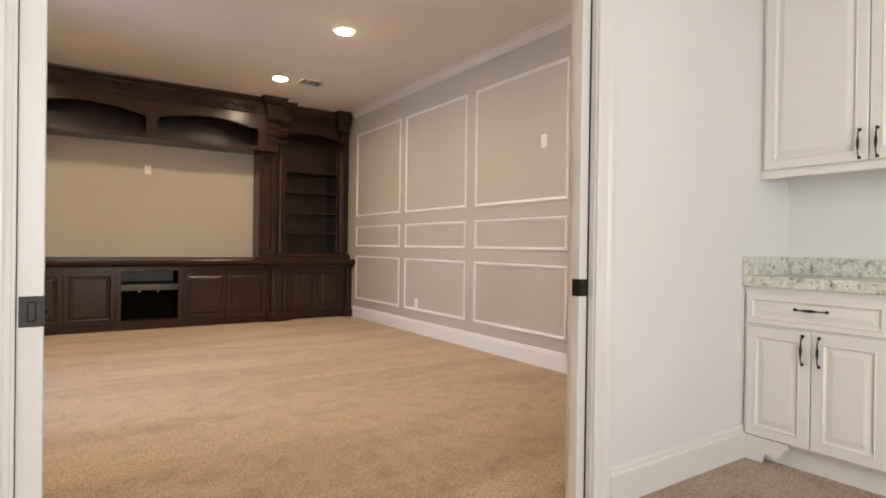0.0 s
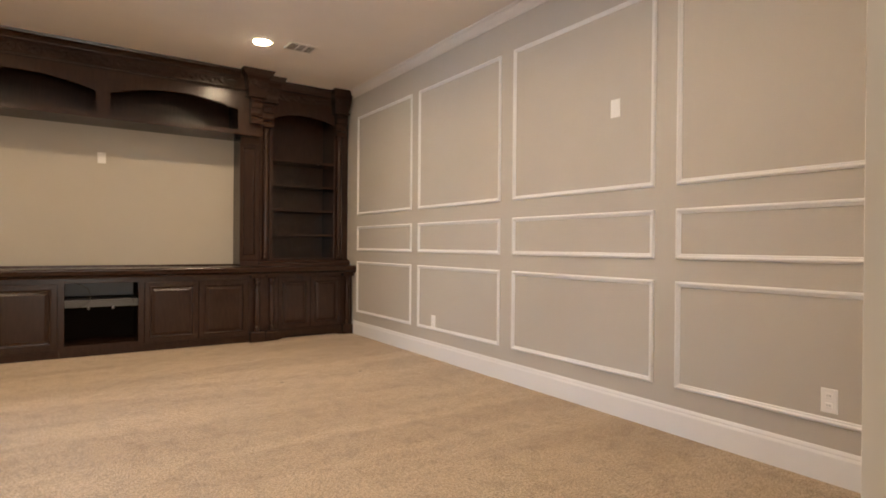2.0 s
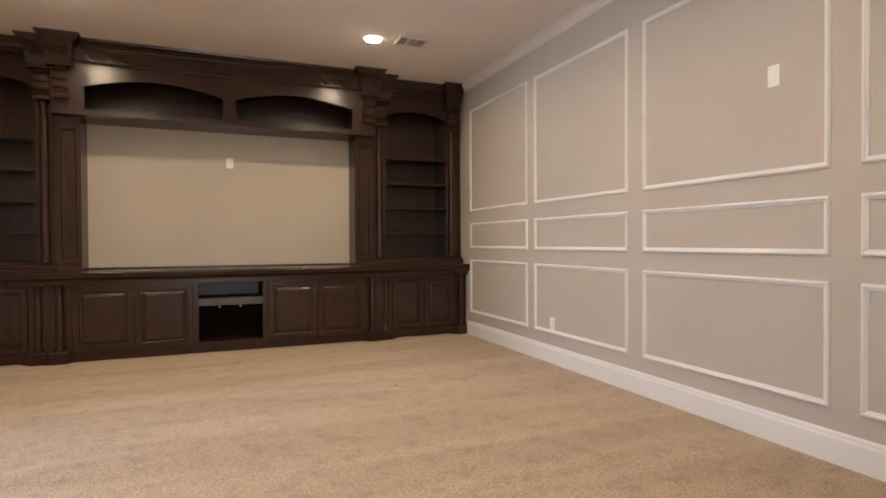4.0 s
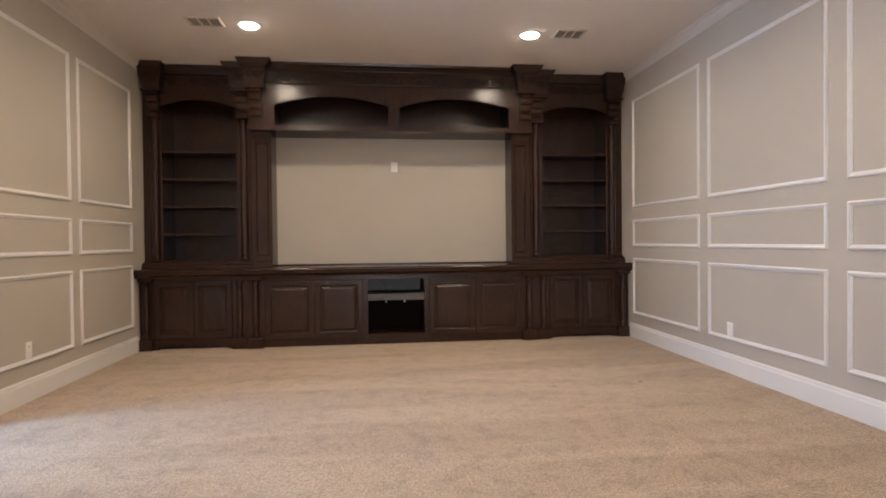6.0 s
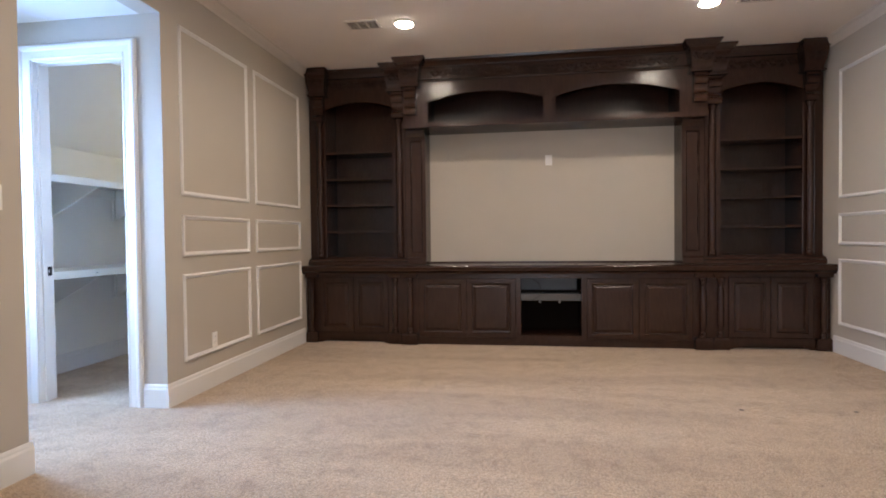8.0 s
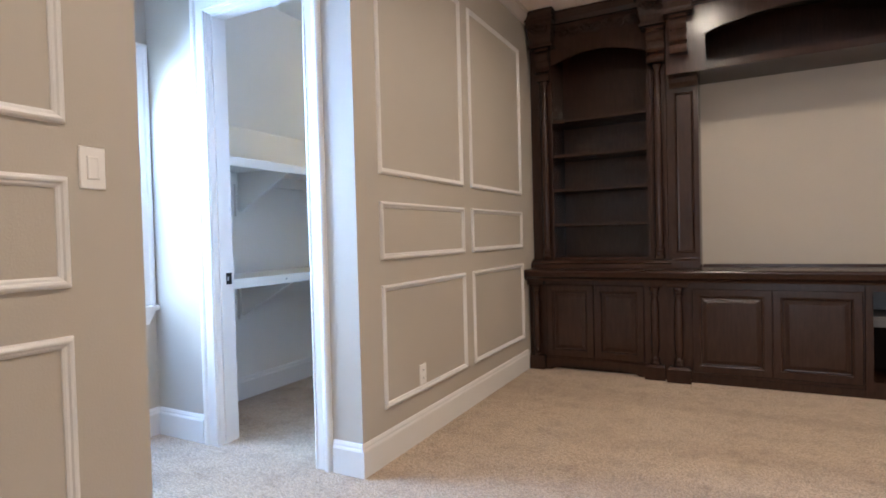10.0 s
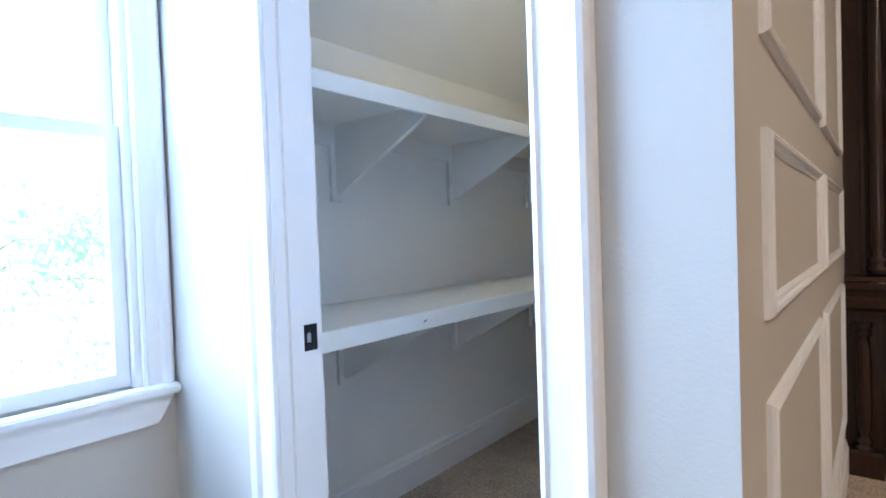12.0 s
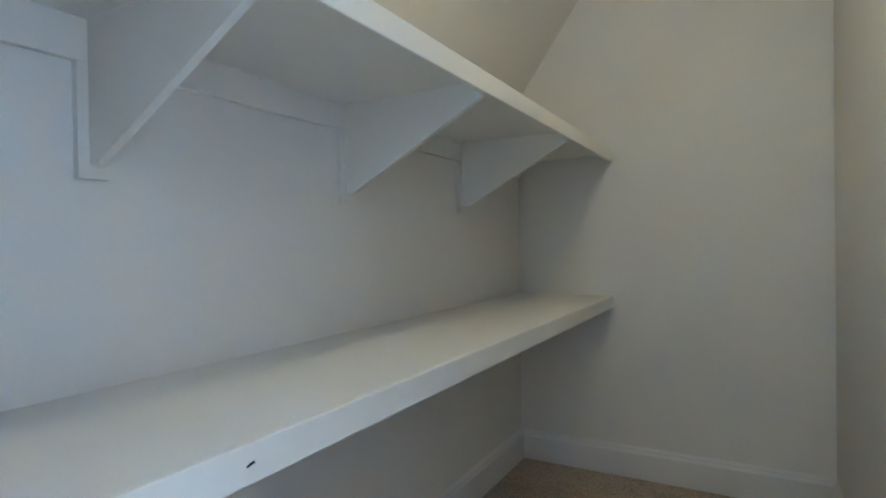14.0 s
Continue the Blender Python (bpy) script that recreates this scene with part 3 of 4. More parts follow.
v = [bm.verts.new(q) for q in ((-400, -400, -3.5), (400, -400, -3.5), (400, 400, -3.5), (-400, 400, -3.5))]
bm.faces.new(v)
struct("ground", bm, M_GRASS, "lawn far below the dormer window", "ground")


def leaf_cloud(bm, rnd, centre, size, count):
    for _ in range(count):
        d = Vector((rnd.gauss(0, 1), rnd.gauss(0, 1), rnd.gauss(0, 1)))
        c = Vector(centre) + Vector((d.x * size * 0.45, d.y * size * 0.45, d.z * size * 0.38))
        a = Vector((rnd.gauss(0, 1), rnd.gauss(0, 1), rnd.gauss(0, 1))).normalized()
        b = a.orthogonal().normalized()
        k = rnd.uniform(0.05, 0.11)
        v = [bm.verts.new(c + a * k), bm.verts.new(c + b * k * 0.5), bm.verts.new(c - a * k), bm.verts.new(c - b * k * 0.5)]
        bm.faces.new(v)


def tree(x, y, h, seed):
    rnd = random.Random(seed)
    root = thing("tree", (x, y, -3.5), "leafy green garden tree seen through the window", "tree", "garden trees")
    bm = bmesh.new()
    top = Vector((x + rnd.uniform(-0.3, 0.3), y + rnd.uniform(-0.3, 0.3), -3.5 + h * 0.8))
    tube(bm, ((x, y, -3.5), (x + 0.1, y, -3.5 + h * 0.3), (x, y + 0.1, -3.5 + h * 0.55), tuple(top)), [0.15, 0.10, 0.06, 0.02], 8)
    tips = [top]
    for k in range(9):
        z = -3.5 + h * rnd.uniform(0.3, 0.72)
        a = rnd.uniform(0, 6.28)
        L = rnd.uniform(0.9, 1.7)
        tip = Vector((x + math.cos(a) * L, y + math.sin(a) * L, z + rnd.uniform(0.3, 1.0)))
        tube(bm, ((x, y, z), tuple((Vector((x, y, z)) + tip) / 2 + Vector((0, 0, 0.15))), tuple(tip)), [0.035, 0.02, 0.008], 6)
        tips.append(tip)
    part("trunk", bm, M_BARK, root)
    bm = bmesh.new()
    for tpt in tips:
        for _ in range(3):
            leaf_cloud(bm, rnd, tpt + Vector((rnd.uniform(-0.5, 0.5), rnd.uniform(-0.5, 0.5), rnd.uniform(-0.3, 0.5))), rnd.uniform(0.6, 1.0), 70)
    part("crown", bm, M_LEAF, root)


tree(-12.2, 9.0, 7.4, 3)
tree(-13.4, 6.9, 6.6, 5)
tree(-14.2, 11.6, 8.2, 8)
tree(-13.6, 4.2, 6.8, 11)

# ---- recessed lamps and vents ----
for x, y in LAMPS:
    root = thing("recessed_light", (x, y, CEIL), "round white recessed ceiling downlight, switched on", "ceiling light", "recessed ceiling lights")
    bm = bmesh.new()
    lathe(bm, x, y, ((0.080, CEIL - 0.004), (0.088, CEIL - 0.009), (0.104, CEIL - 0.007), (0.109, CEIL - 0.001), (0.109, CEIL + 0.0)), 32)
    part("trim_ring", bm, M_TRIM, root, "", True)
    bm = bmesh.new()
    lathe(bm, x, y, ((0.030, CEIL - 0.024), (0.056, CEIL - 0.021), (0.074, CEIL - 0.014), (0.080, CEIL - 0.0075)), 28)
    part("lens", bm, M_LENS, root, "glowing warm lens")
    area_light("downlight", pose(x, y, CEIL - 0.027), 0.115, 0.115, LAMP_W, LAMP_COL, 161, "DISK")


# small flush lamp on the closet ceiling
CLX, CLY, CLZ = -1.98, 6.75, 2.755
closet_lamp = thing("closet_light", (CLX, CLY, CLZ), "small round closet ceiling light, switched on, yellowish", "ceiling light")
bm = bmesh.new()
lathe(bm, CLX, CLY, ((0.070, CLZ - 0.018), (0.084, CLZ - 0.016), (0.088, CLZ - 0.001), (0.088, CLZ)), 28)
part("trim_ring", bm, M_TRIM, closet_lamp, "", True)
bm = bmesh.new()
lathe(bm, CLX, CLY, ((0.012, CLZ - 0.048), (0.040, CLZ - 0.042), (0.062, CLZ - 0.028), (0.070, CLZ - 0.017)), 24)
part("lens", bm, M_LENS, closet_lamp, "glowing warm lens", True)
area_light("closet_bulb", pose(CLX, CLY, CLZ - 0.052), 0.12, 0.12, 1.35, (0.86, 0.95, 0.42), 180, "DISK")


def vent(x0, y0, x1, y1):
    root = thing("ceiling_vent", ((x0 + x1) / 2, (y0 + y1) / 2, CEIL), "painted steel ceiling air vent with angled slats", "air vent", "ceiling vents")
    z = CEIL
    # dark sheet standing in for the shade inside the duct
    part("backing", solid(x0 + 0.012, x1 - 0.012, y0 + 0.012, y1 - 0.012, z - 0.004, z - 0.0005), M_VENTBACK, root)
    bm = bmesh.new()
    rings(bm, (x0, y0, z), (1, 0, 0), (0, 1, 0), (0, 0, -1), x1 - x0, y1 - y0, ((0, 0.0), (0.002, 0.008), (0.014, 0.012), (0.022, 0.009), (0.024, 0.002)), cap=False)
    part("frame", bm, M_VENT, root)
    w = (x1 - x0 - 0.05) / 3
    for k in (1, 2):
        c = x0 + 0.025 + k * w
        part("divider", solid(c - 0.006, c + 0.006, y0 + 0.022, y1 - 0.022, z - 0.013, z - 0.0041), M_VENT, root)
    for k in range(3):
        a = x0 + 0.025 + k * w
        n = 6
        for i in range(n):
            yy = y0 + 0.03 + (y1 - y0 - 0.06) * i / (n - 1)
            bm = bmesh.new()
            prism(bm, ((yy - 0.009, z - 0.0115), (yy + 0.009, z - 0.0085), (yy + 0.009, z - 0.0070), (yy - 0.009, z - 0.0100)), lambda u, v, t: (t, u, v), a + 0.0065, a + w - 0.0065)
            part("slat", bm, M_VENT, root)


vent(-0.51, 6.51, -0.21, 6.72)
vent(2.835, 6.50, 3.12, 6.72)


# ---- outlets and switches ----
def plate(name, label, cat, o, u, n, w, h, kind_):
    """A wall plate: o lower corner, u along, n outward."""
    root = thing(name, o, label, cat, "wall plates")
    bm = bmesh.new()
    rings(bm, o, u, (0, 0, 1), n, w, h, ((0, 0.0), (0.0, 0.003), (0.003, 0.006)))
    part("plate", bm, M_PLAST, root)
    O, U, N = Vector(o), Vector(u), Vector(n)
    if kind_ == "switch":
        bm = bmesh.new()
        rings(bm, O + U * (w / 2 - 0.017) + Vector((0, 0, h / 2 - 0.033)) + N * 0.006, u, (0, 0, 1), n, 0.034, 0.066, ((0, 0.0), (0, 0.002), (0.003, 0.004), (0.008, 0.003)))
        part("rocker", bm, M_PLAST, root)
    elif kind_ == "outlet":
        for z in (h * 0.3, h * 0.7):
            bm = bmesh.new()
            rings(bm, O + U * (w / 2 - 0.016) + Vector((0, 0, z - 0.014)) + N * 0.006, u, (0, 0, 1), n, 0.032, 0.028, ((0, 0.0), (0.001, 0.002), (0.003, 0.003)))
            so = part("socket", bm, M_PLAST, root)
            for dx in (-0.006, 0.006):
                bm = bmesh.new()
                rings(bm, O + U * (w / 2 + dx - 0.001) + Vector((0, 0, z - 0.003)) + N * 0.009, u, (0, 0, 1), n, 0.002, 0.009, ((0, 0.0), (0, 0.0004)))
                part("slot", bm, M_DARK, so)
    return root


plate("light_switch", "white rocker light switch on the panelled wall", "light switch", (XL, 3.984, 1.334), (0, 1, 0), (1, 0, 0), 0.073, 0.122, "switch")
plate("wall_outlet", "white wall outlet low on the panelled wall", "outlet", (XL, 5.826, 0.315), (0, 1, 0), (1, 0, 0), 0.073, 0.118, "outlet")
plate("wall_outlet", "white wall outlet low on the panelled wall", "outlet", (XR, 5.806, 0.31), (0, 1, 0), (-1, 0, 0), 0.073, 0.118, "outlet")
plate("wall_outlet", "white wall outlet low on the panelled wall", "outlet", (XR, 2.312, 0.335), (0, 1, 0), (-1, 0, 0), 0.073, 0.118, "outlet")
plate("thermostat_plate", "white wall control plate high inside a panel", "wall plate", (XR, 3.592, 2.002), (0, 1, 0), (-1, 0, 0), 0.076, 0.122, "switch")
plate("wall_outlet", "white wall outlet under the dormer window", "outlet", (XV, 4.79, 0.385), (0, 1, 0), (1, 0, 0), 0.075, 0.125, "outlet")

# ---- built-in media wall ----
YBASE, YCEN, YTOW, YTV = 7.76, 7.715, 7.90, 8.20


def raised_door(name, parent, x0, x1, z0, z1, y, mat=None, rail=0.062, knob=None):
    mat = mat or M_WOOD
    bm = bmesh.new()
    rings(bm, (x0, y, z0), (1, 0, 0), (0, 0, 1), (0, -1, 0), x1 - x0, z1 - z0,
          ((0.0, -0.002), (0.0, 0.016), (0.004, 0.020), (rail - 0.014, 0.020), (rail - 0.008, 0.024), (rail, 0.019), (rail + 0.004, 0.009), (rail + 0.012, 0.008), (rail + 0.036, 0.017), (rail + 0.040, 0.018)))
    return part(name, bm, mat, parent)


COL_PROF = lambda z0, z1, r: ((r * 1.15, z0), (r * 1.15, z0 + 0.018), (r * 0.75, z0 + 0.026), (r * 1.1, z0 + 0.040), (r * 1.1, z0 + 0.048), (r * 0.7, z0 + 0.060),
                             (r * 0.62, z0 + 0.075), (r * 0.92, z0 + 0.11), (r, z0 + 0.16), (r * 0.95, z1 - 0.16), (r * 0.80, z1 - 0.11), (r * 0.62, z1 - 0.075), (r * 1.05, z1 - 0.062),
                             (r * 1.05, z1 - 0.052), (r * 0.68, z1 - 0.044), (r * 1.1, z1 - 0.030), (r * 1.15, z1 - 0.018), (r * 1.15, z1))

# base cabinets
SIDE = "dark espresso-stained base cabinet with two raised-panel doors"


def side_base(sgn):
    a, b = sorted((XC + sgn * 1.775, XC + sgn * 2.60))
    root = thing("base_cabinet", ((a + b) / 2, 8.0, 0), SIDE, "cabinet", "media base cabinets")
    bm = bmesh.new()
    box(bm, a, b, YBASE, YTV + 0.14, 0.085, 0.775)
    part("body", bm, M_WOOD, root)
    part("toe_kick", solid(a, b, YBASE + 0.05, YBASE + 0.07, 0.0, 0.084), M_WOOD, root)
    bm = bmesh.new()
    n = 14
    pts = [(a, 0.0), (a, 0.10), (b, 0.10), (b, 0.0)]
    for i in range(n + 1):
        t = i / n
        u = b - 0.05 - (b - a - 0.10) * t
        pts.append((u, 0.0 + 0.05 * min(1.0, 6 * t, 6 * (1 - t)) ** 0.6))
    prism(bm, pts, lambda u, v, w: (u, w, v), YBASE - 0.022, YBASE - 0.003)
    part("skirt", bm, M_WOOD, root)
    m = (a + b) / 2
    raised_door("door", root, a + 0.012, m - 0.002, 0.115, 0.735, YBASE)
    raised_door("door", root, m + 0.002, b - 0.012, 0.115, 0.735, YBASE)
    return root


def centre_base(sgn):
    a, b = sorted((XC + sgn * 0.36, XC + sgn * 1.44))
    root = thing("base_cabinet", ((a + b) / 2, 8.0, 0), SIDE, "cabinet", "media base cabinets")
    bm = bmesh.new()
    box(bm, a, b, YCEN, YTV + 0.14, 0.06, 0.775)
    part("body", bm, M_WOOD, root)
    part("toe_kick", solid(a, b, YCEN - 0.004, YCEN + 0.02, 0.0, 0.059), M_WOOD, root)
    m = (a + b) / 2
    raised_door("door", root, a + 0.012, m - 0.002, 0.085, 0.725, YCEN)
    raised_door("door", root, m + 0.002, b - 0.012, 0.085, 0.725, YCEN)
    return root


def column_pair(sgn):
    a, b = sorted((XC + sgn * 1.441, XC + sgn * 1.774))
    root = thing("column_pedestal", ((a + b) / 2, 7.8, 0), "dark wood pedestal with two small turned columns", "pedestal", "media column pedestals")
    part("backing", solid(a, b, YCEN + 0.01, YTV, 0.0, 0.775), M_WOOD, root)
    xi, xo = XC + sgn * 1.525, XC + sgn * 1.70
    for cx, yf, hw in ((xi, 7.645, 0.082), (xo, 7.675, 0.072)):
        bm = bmesh.new()
        loft(bm, cx, YCEN + 0.012, ((0.0, hw + 0.006, yf - 0.004), (0.10, hw + 0.002, yf - 0.002), (0.112, hw - 0.006, yf + 0.006), (0.122, hw - 0.012, yf + 0.012)))
        part("plinth", bm, M_WOOD, root)
        bm = bmesh.new()
        loft(bm, cx, YCEN + 0.012, ((0.735, hw - 0.012, yf + 0.012), (0.748, hw - 0.004, yf + 0.004), (0.7749, hw, yf)))
        part("capital", bm, M_WOOD, root)
        bm = bmesh.new()
        lathe(bm, cx, yf + 0.045, COL_PROF(0.121, 0.736, 0.034), 18)
        part("column", bm, M_WOOD, root, "", True)
    return root


def end_column(sgn):
    cx = XC + sgn * 2.676
    root = thing("column_pedestal", (cx, 7.8, 0), "dark wood end pedestal with one small turned column beside the wall", "pedestal", "media column pedestals")
    a, b = sorted((XC + sgn * 2.601, XC + sgn * 2.752))
    part("backing", solid(a, b, YBASE + 0.01, YTV, 0.0, 0.775), M_WOOD, root)
    for z0, z1, yf, hw, nm in ((0.0, 0.12, 7.695, 0.074, "plinth"), (0.735, 0.7749, 7.70, 0.072, "capital")):
        bm = bmesh.new()
        loft(bm, cx, YBASE + 0.012, ((z0, hw, yf), (z1 - 0.015, hw - 0.002, yf + 0.002), (z1, hw - (0.008 if z0 < 0.1 else 0), yf + (0.008 if z0 < 0.1 else -0.004))))
        part(nm, bm, M_WOOD, root)
    bm = bmesh.new()
    lathe(bm, cx, 7.735, COL_PROF(0.119, 0.736, 0.032), 18)
    part("column", bm, M_WOOD, root, "", True)
    return root


for sg in (-1, 1):
    side_base(sg)
    centre_base(sg)
    column_pair(sg)
    end_column(sg)

# open equipment bay in the middle
bay = thing("equipment_bay", (XC, 7.9, 0), "open dark media bay with a grey shelf and loose black cables", "cabinet")
a, b = XC - 0.359, XC + 0.359
bm = bmesh.new()
box(bm, a, a + 0.042, YCEN - 0.018, 8.18, 0.06, 0.775)
part("side_panel", bm, M_WOOD, bay)
part("side_panel", solid(b - 0.042, b, YCEN - 0.018, 8.18, 0.06, 0.775), M_WOOD, bay)
part("top_rail", solid(a + 0.042, b - 0.042, YCEN - 0.018, 8.18, 0.728, 0.775), M_WOOD, bay)
part("bottom_board", solid(a + 0.042, b - 0.042, YCEN - 0.014, 8.18, 0.06, 0.115), M_WOOD, bay)
part("toe_kick", solid(a, b, YCEN - 0.004, YCEN + 0.02, 0.0, 0.059), M_WOOD, bay)
part("back_panel", solid(a + 0.042, b - 0.042, 8.181, 8.195, 0.06, 0.775), M_BAYSHADE, bay, "backing board coloured near black for the shade in the bay")
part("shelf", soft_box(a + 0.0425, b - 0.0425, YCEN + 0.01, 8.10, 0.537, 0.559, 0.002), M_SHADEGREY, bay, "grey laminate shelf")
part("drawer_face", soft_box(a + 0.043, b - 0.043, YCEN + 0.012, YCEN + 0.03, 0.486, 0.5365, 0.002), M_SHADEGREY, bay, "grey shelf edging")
part("cable_panel", soft_box(a + 0.043, b - 0.075, YCEN + 0.17, YCEN + 0.19, 0.588, 0.7275, 0.002), M_BAYLIT, bay, "grey panel behind the shelf, tinted blue for reflected daylight")
for dx in (-0.116, 0.093):
    bm = bmesh.new()
    lathe(bm, XC + dx, YCEN + 0.04, ((0.007, 0.458), (0.012, 0.462), (0.012, 0.472), (0.006, 0.478), (0.006, 0.487)), 12)
    part("shelf_support", bm, M_STEEL, bay, "small bright metal support", True)
bm = bmesh.new()
tube(bm, [(XC - 0.21 + 0.115 * math.sin(t * 0.155) + 0.012 * math.sin(t * 0.5), YCEN + 0.006 + 0.02 * math.cos(t * 0.155), 0.722 - 0.0118 * t) for t in range(21)], 0.0042, 6)
part("cable", bm, M_CABLE, bay, "loose black cable")
bm = bmesh.new()
tube(bm, [(XC + 0.27 - 0.01 * math.sin(t * 0.7), YCEN + 0.008, 0.585 - 0.008 * t) for t in range(10)], 0.003, 6)
part("cable", bm, M_CABLE, bay, "loose black cable")

# worktop with a moulded front edge
TOP = [(8.195, 0.7755), (7.66, 0.7755), (7.655, 0.790), (7.640, 0.802), (7.628, 0.812), (7.624, 0.828), (7.620, 0.838), (7.614, 0.848), (7.614, 0.858), (7.620, 0.866), (7.628, 0.870), (8.195, 0.870)]
wt = thing("worktop", (XC, 7.9, 0.776), "long dark wood worktop with a moulded edge over the base cabinets", "worktop")
bm = bmesh.new()
prism(bm, TOP, lambda u, v, w: (w, u, v), XL + 0.002, XR - 0.002)
part("top", bm, M_WOOD, wt)
for sg in (-1, 1):
    bm = bmesh.new()
    a, b = sorted((XC + sg * 1.43, XC + sg * 1.62))
    prism(bm, [(u - 0.02 if u < 8 else 7.7, v - 0.0015 if v > 0.8 else v + 0.0015) for u, v in TOP], lambda u, v, w: (w, u, v), a, b)
    part("breakfront", bm, M_WOOD, wt)
bm = bmesh.new()
prism(bm, ((8.155, 0.871), (8.155, 0.884), (8.162, 0.889), (8.194, 0.889), (8.194, 0.871)), lambda u, v, w: (w, u, v), XC - 1.37, XC + 1.37)
part("back_strip", bm, M_WOOD, wt)
bm = bmesh.new()
lathe(bm, XC + 0.27, 7.72, ((0.008, 0.8705), (0.010, 0.876), (0.006, 0.884)), 10)
part("cable_grommet", bm, M_CABLE, wt)

# pale wall panel behind the television place
struct("wall_media_panel", solid(XC - 1.62, XC + 1.62, YTV, YTV + 0.02, 0.87, 2.5), M_WALL, "plain greige wall behind the missing television", "wall")
plate("cable_plate", "white cable plate high on the television wall", "wall plate", (XC - 0.032, YTV, 1.985), (1, 0, 0), (0, -1, 0), 0.078, 0.118, "blank")


def arch_board(bm, x0, x1, zs, zp, zt, y0, y1, n=18):
    pts = [(x1, zt), (x0, zt)]
    for i in range(n + 1):
        t = i / n
        pts.append((x0 + (x1 - x0) * t, zs + (zp - zs) * (1 - (2 * t - 1) ** 2)))
    return prism(bm, pts, lambda u, v, w: (u, w, v), y0, y1)


def vine(bm, x0, x1, z, y, h, n, first=0):
    """Carved scrolls laid along a frieze."""
    L = (x1 - x0) / n
    for k in range(n):
        cx = x0 + (k + 0.5) * L
        s = 1 if (k + first) % 2 else -1
        pts = []
        for i in range(15):
            t = i / 14
            r = h * 0.42 * (1 - 0.75 * t)
            an = math.pi + t * 3.6 * math.pi
            pts.append((cx + r * math.cos(an) * 1.1, y - 0.002, z + s * r * math.sin(an)))
        tube(bm, pts, [0.010 * (1.1 - 0.5 * i / 14) for i in range(15)], 6)
        for dx in (-0.32, 0.32):
            cxx, rr = cx + dx * L, h * 0.16
            pts = [(cxx - rr * 1.6, y, z - s * rr), (cxx, y - 0.006, z), (cxx + rr * 1.6, y, z + s * rr)]
            tube(bm, pts, [0.004, 0.013, 0.004], 6)
    return bm


def corbel(parent, cx, yb, front, hw, z_low, wide=1.0):
    """A carved bracket: cap, swelling block and small scroll beneath, as parts."""
    f = front
    bm = bmesh.new()
    loft(bm, cx, yb, ((CEIL - 0.058, hw * 0.86, f + 0.030), (CEIL - 0.050, hw * 0.88, f + 0.026), (CEIL - 0.030, hw * 0.94, f + 0.010), (CEIL - 0.012, hw, f), (CEIL - 0.001, hw, f)))
    part("cap", bm, M_WOOD, parent)
    bm = bmesh.new()
    loft(bm, cx, yb, [(z, k * wide, y) for z, k, y in ((2.800, hw * 0.46, f + 0.090), (2.806, hw * 0.60, f + 0.066), (2.822, hw * 0.63, f + 0.060), (2.828, hw * 0.55, f + 0.072), (2.845, hw * 0.52, f + 0.070), (2.88, hw * 0.56, f + 0.052), (2.94, hw * 0.62, f + 0.036), (3.0, hw * 0.67, f + 0.030), (3.035, hw * 0.69, f + 0.034), (3.04, hw * 0.76, f + 0.030), (CEIL - 0.0585, hw * 0.78, f + 0.030))])
    bl = part("block", bm, M_WOOD, parent)
    bm = bmesh.new()
    vine(bm, cx - hw * 0.50, cx + hw * 0.50, 2.95, f + 0.033, 0.11, 2)
    part("carving", bm, M_WOOD, bl, "carved leaf scroll", True)
    bm = bmesh.new()
    w = hw * 0.35 * wide
    outline = [(yb, 2.7995), (f + 0.096, 2.7995), (f + 0.094, 2.785)]
    outline += [(f + 0.098 - 0.022 * math.sin(math.pi * k / 8), 2.78 - 0.011 * k) for k in range(9)]
    outline += [(f + 0.112 + 0.020 * math.sin(math.pi * k / 6), 2.685 - 0.015 * k) for k in range(7)]
    outline += [(f + 0.104 - 0.016 * math.sin(math.pi * k / 6), 2.585 - (2.585 - z_low) * k / 6) for k in range(7)]
    outline += [(yb, z_low)]
    prism(bm, outline, lambda u, v, t: (t, u, v), cx - w, cx + w)
    bmesh.ops.bevel(bm, geom=[e for e in bm.edges if abs(e.verts[0].co.x - e.verts[1].co.x) < 1e-5 and max(e.verts[0].co.y, e.verts[1].co.y) < yb - 0.01], offset=0.006, segments=2, affect="EDGES")
    part("scroll", bm, M_WOOD, parent)


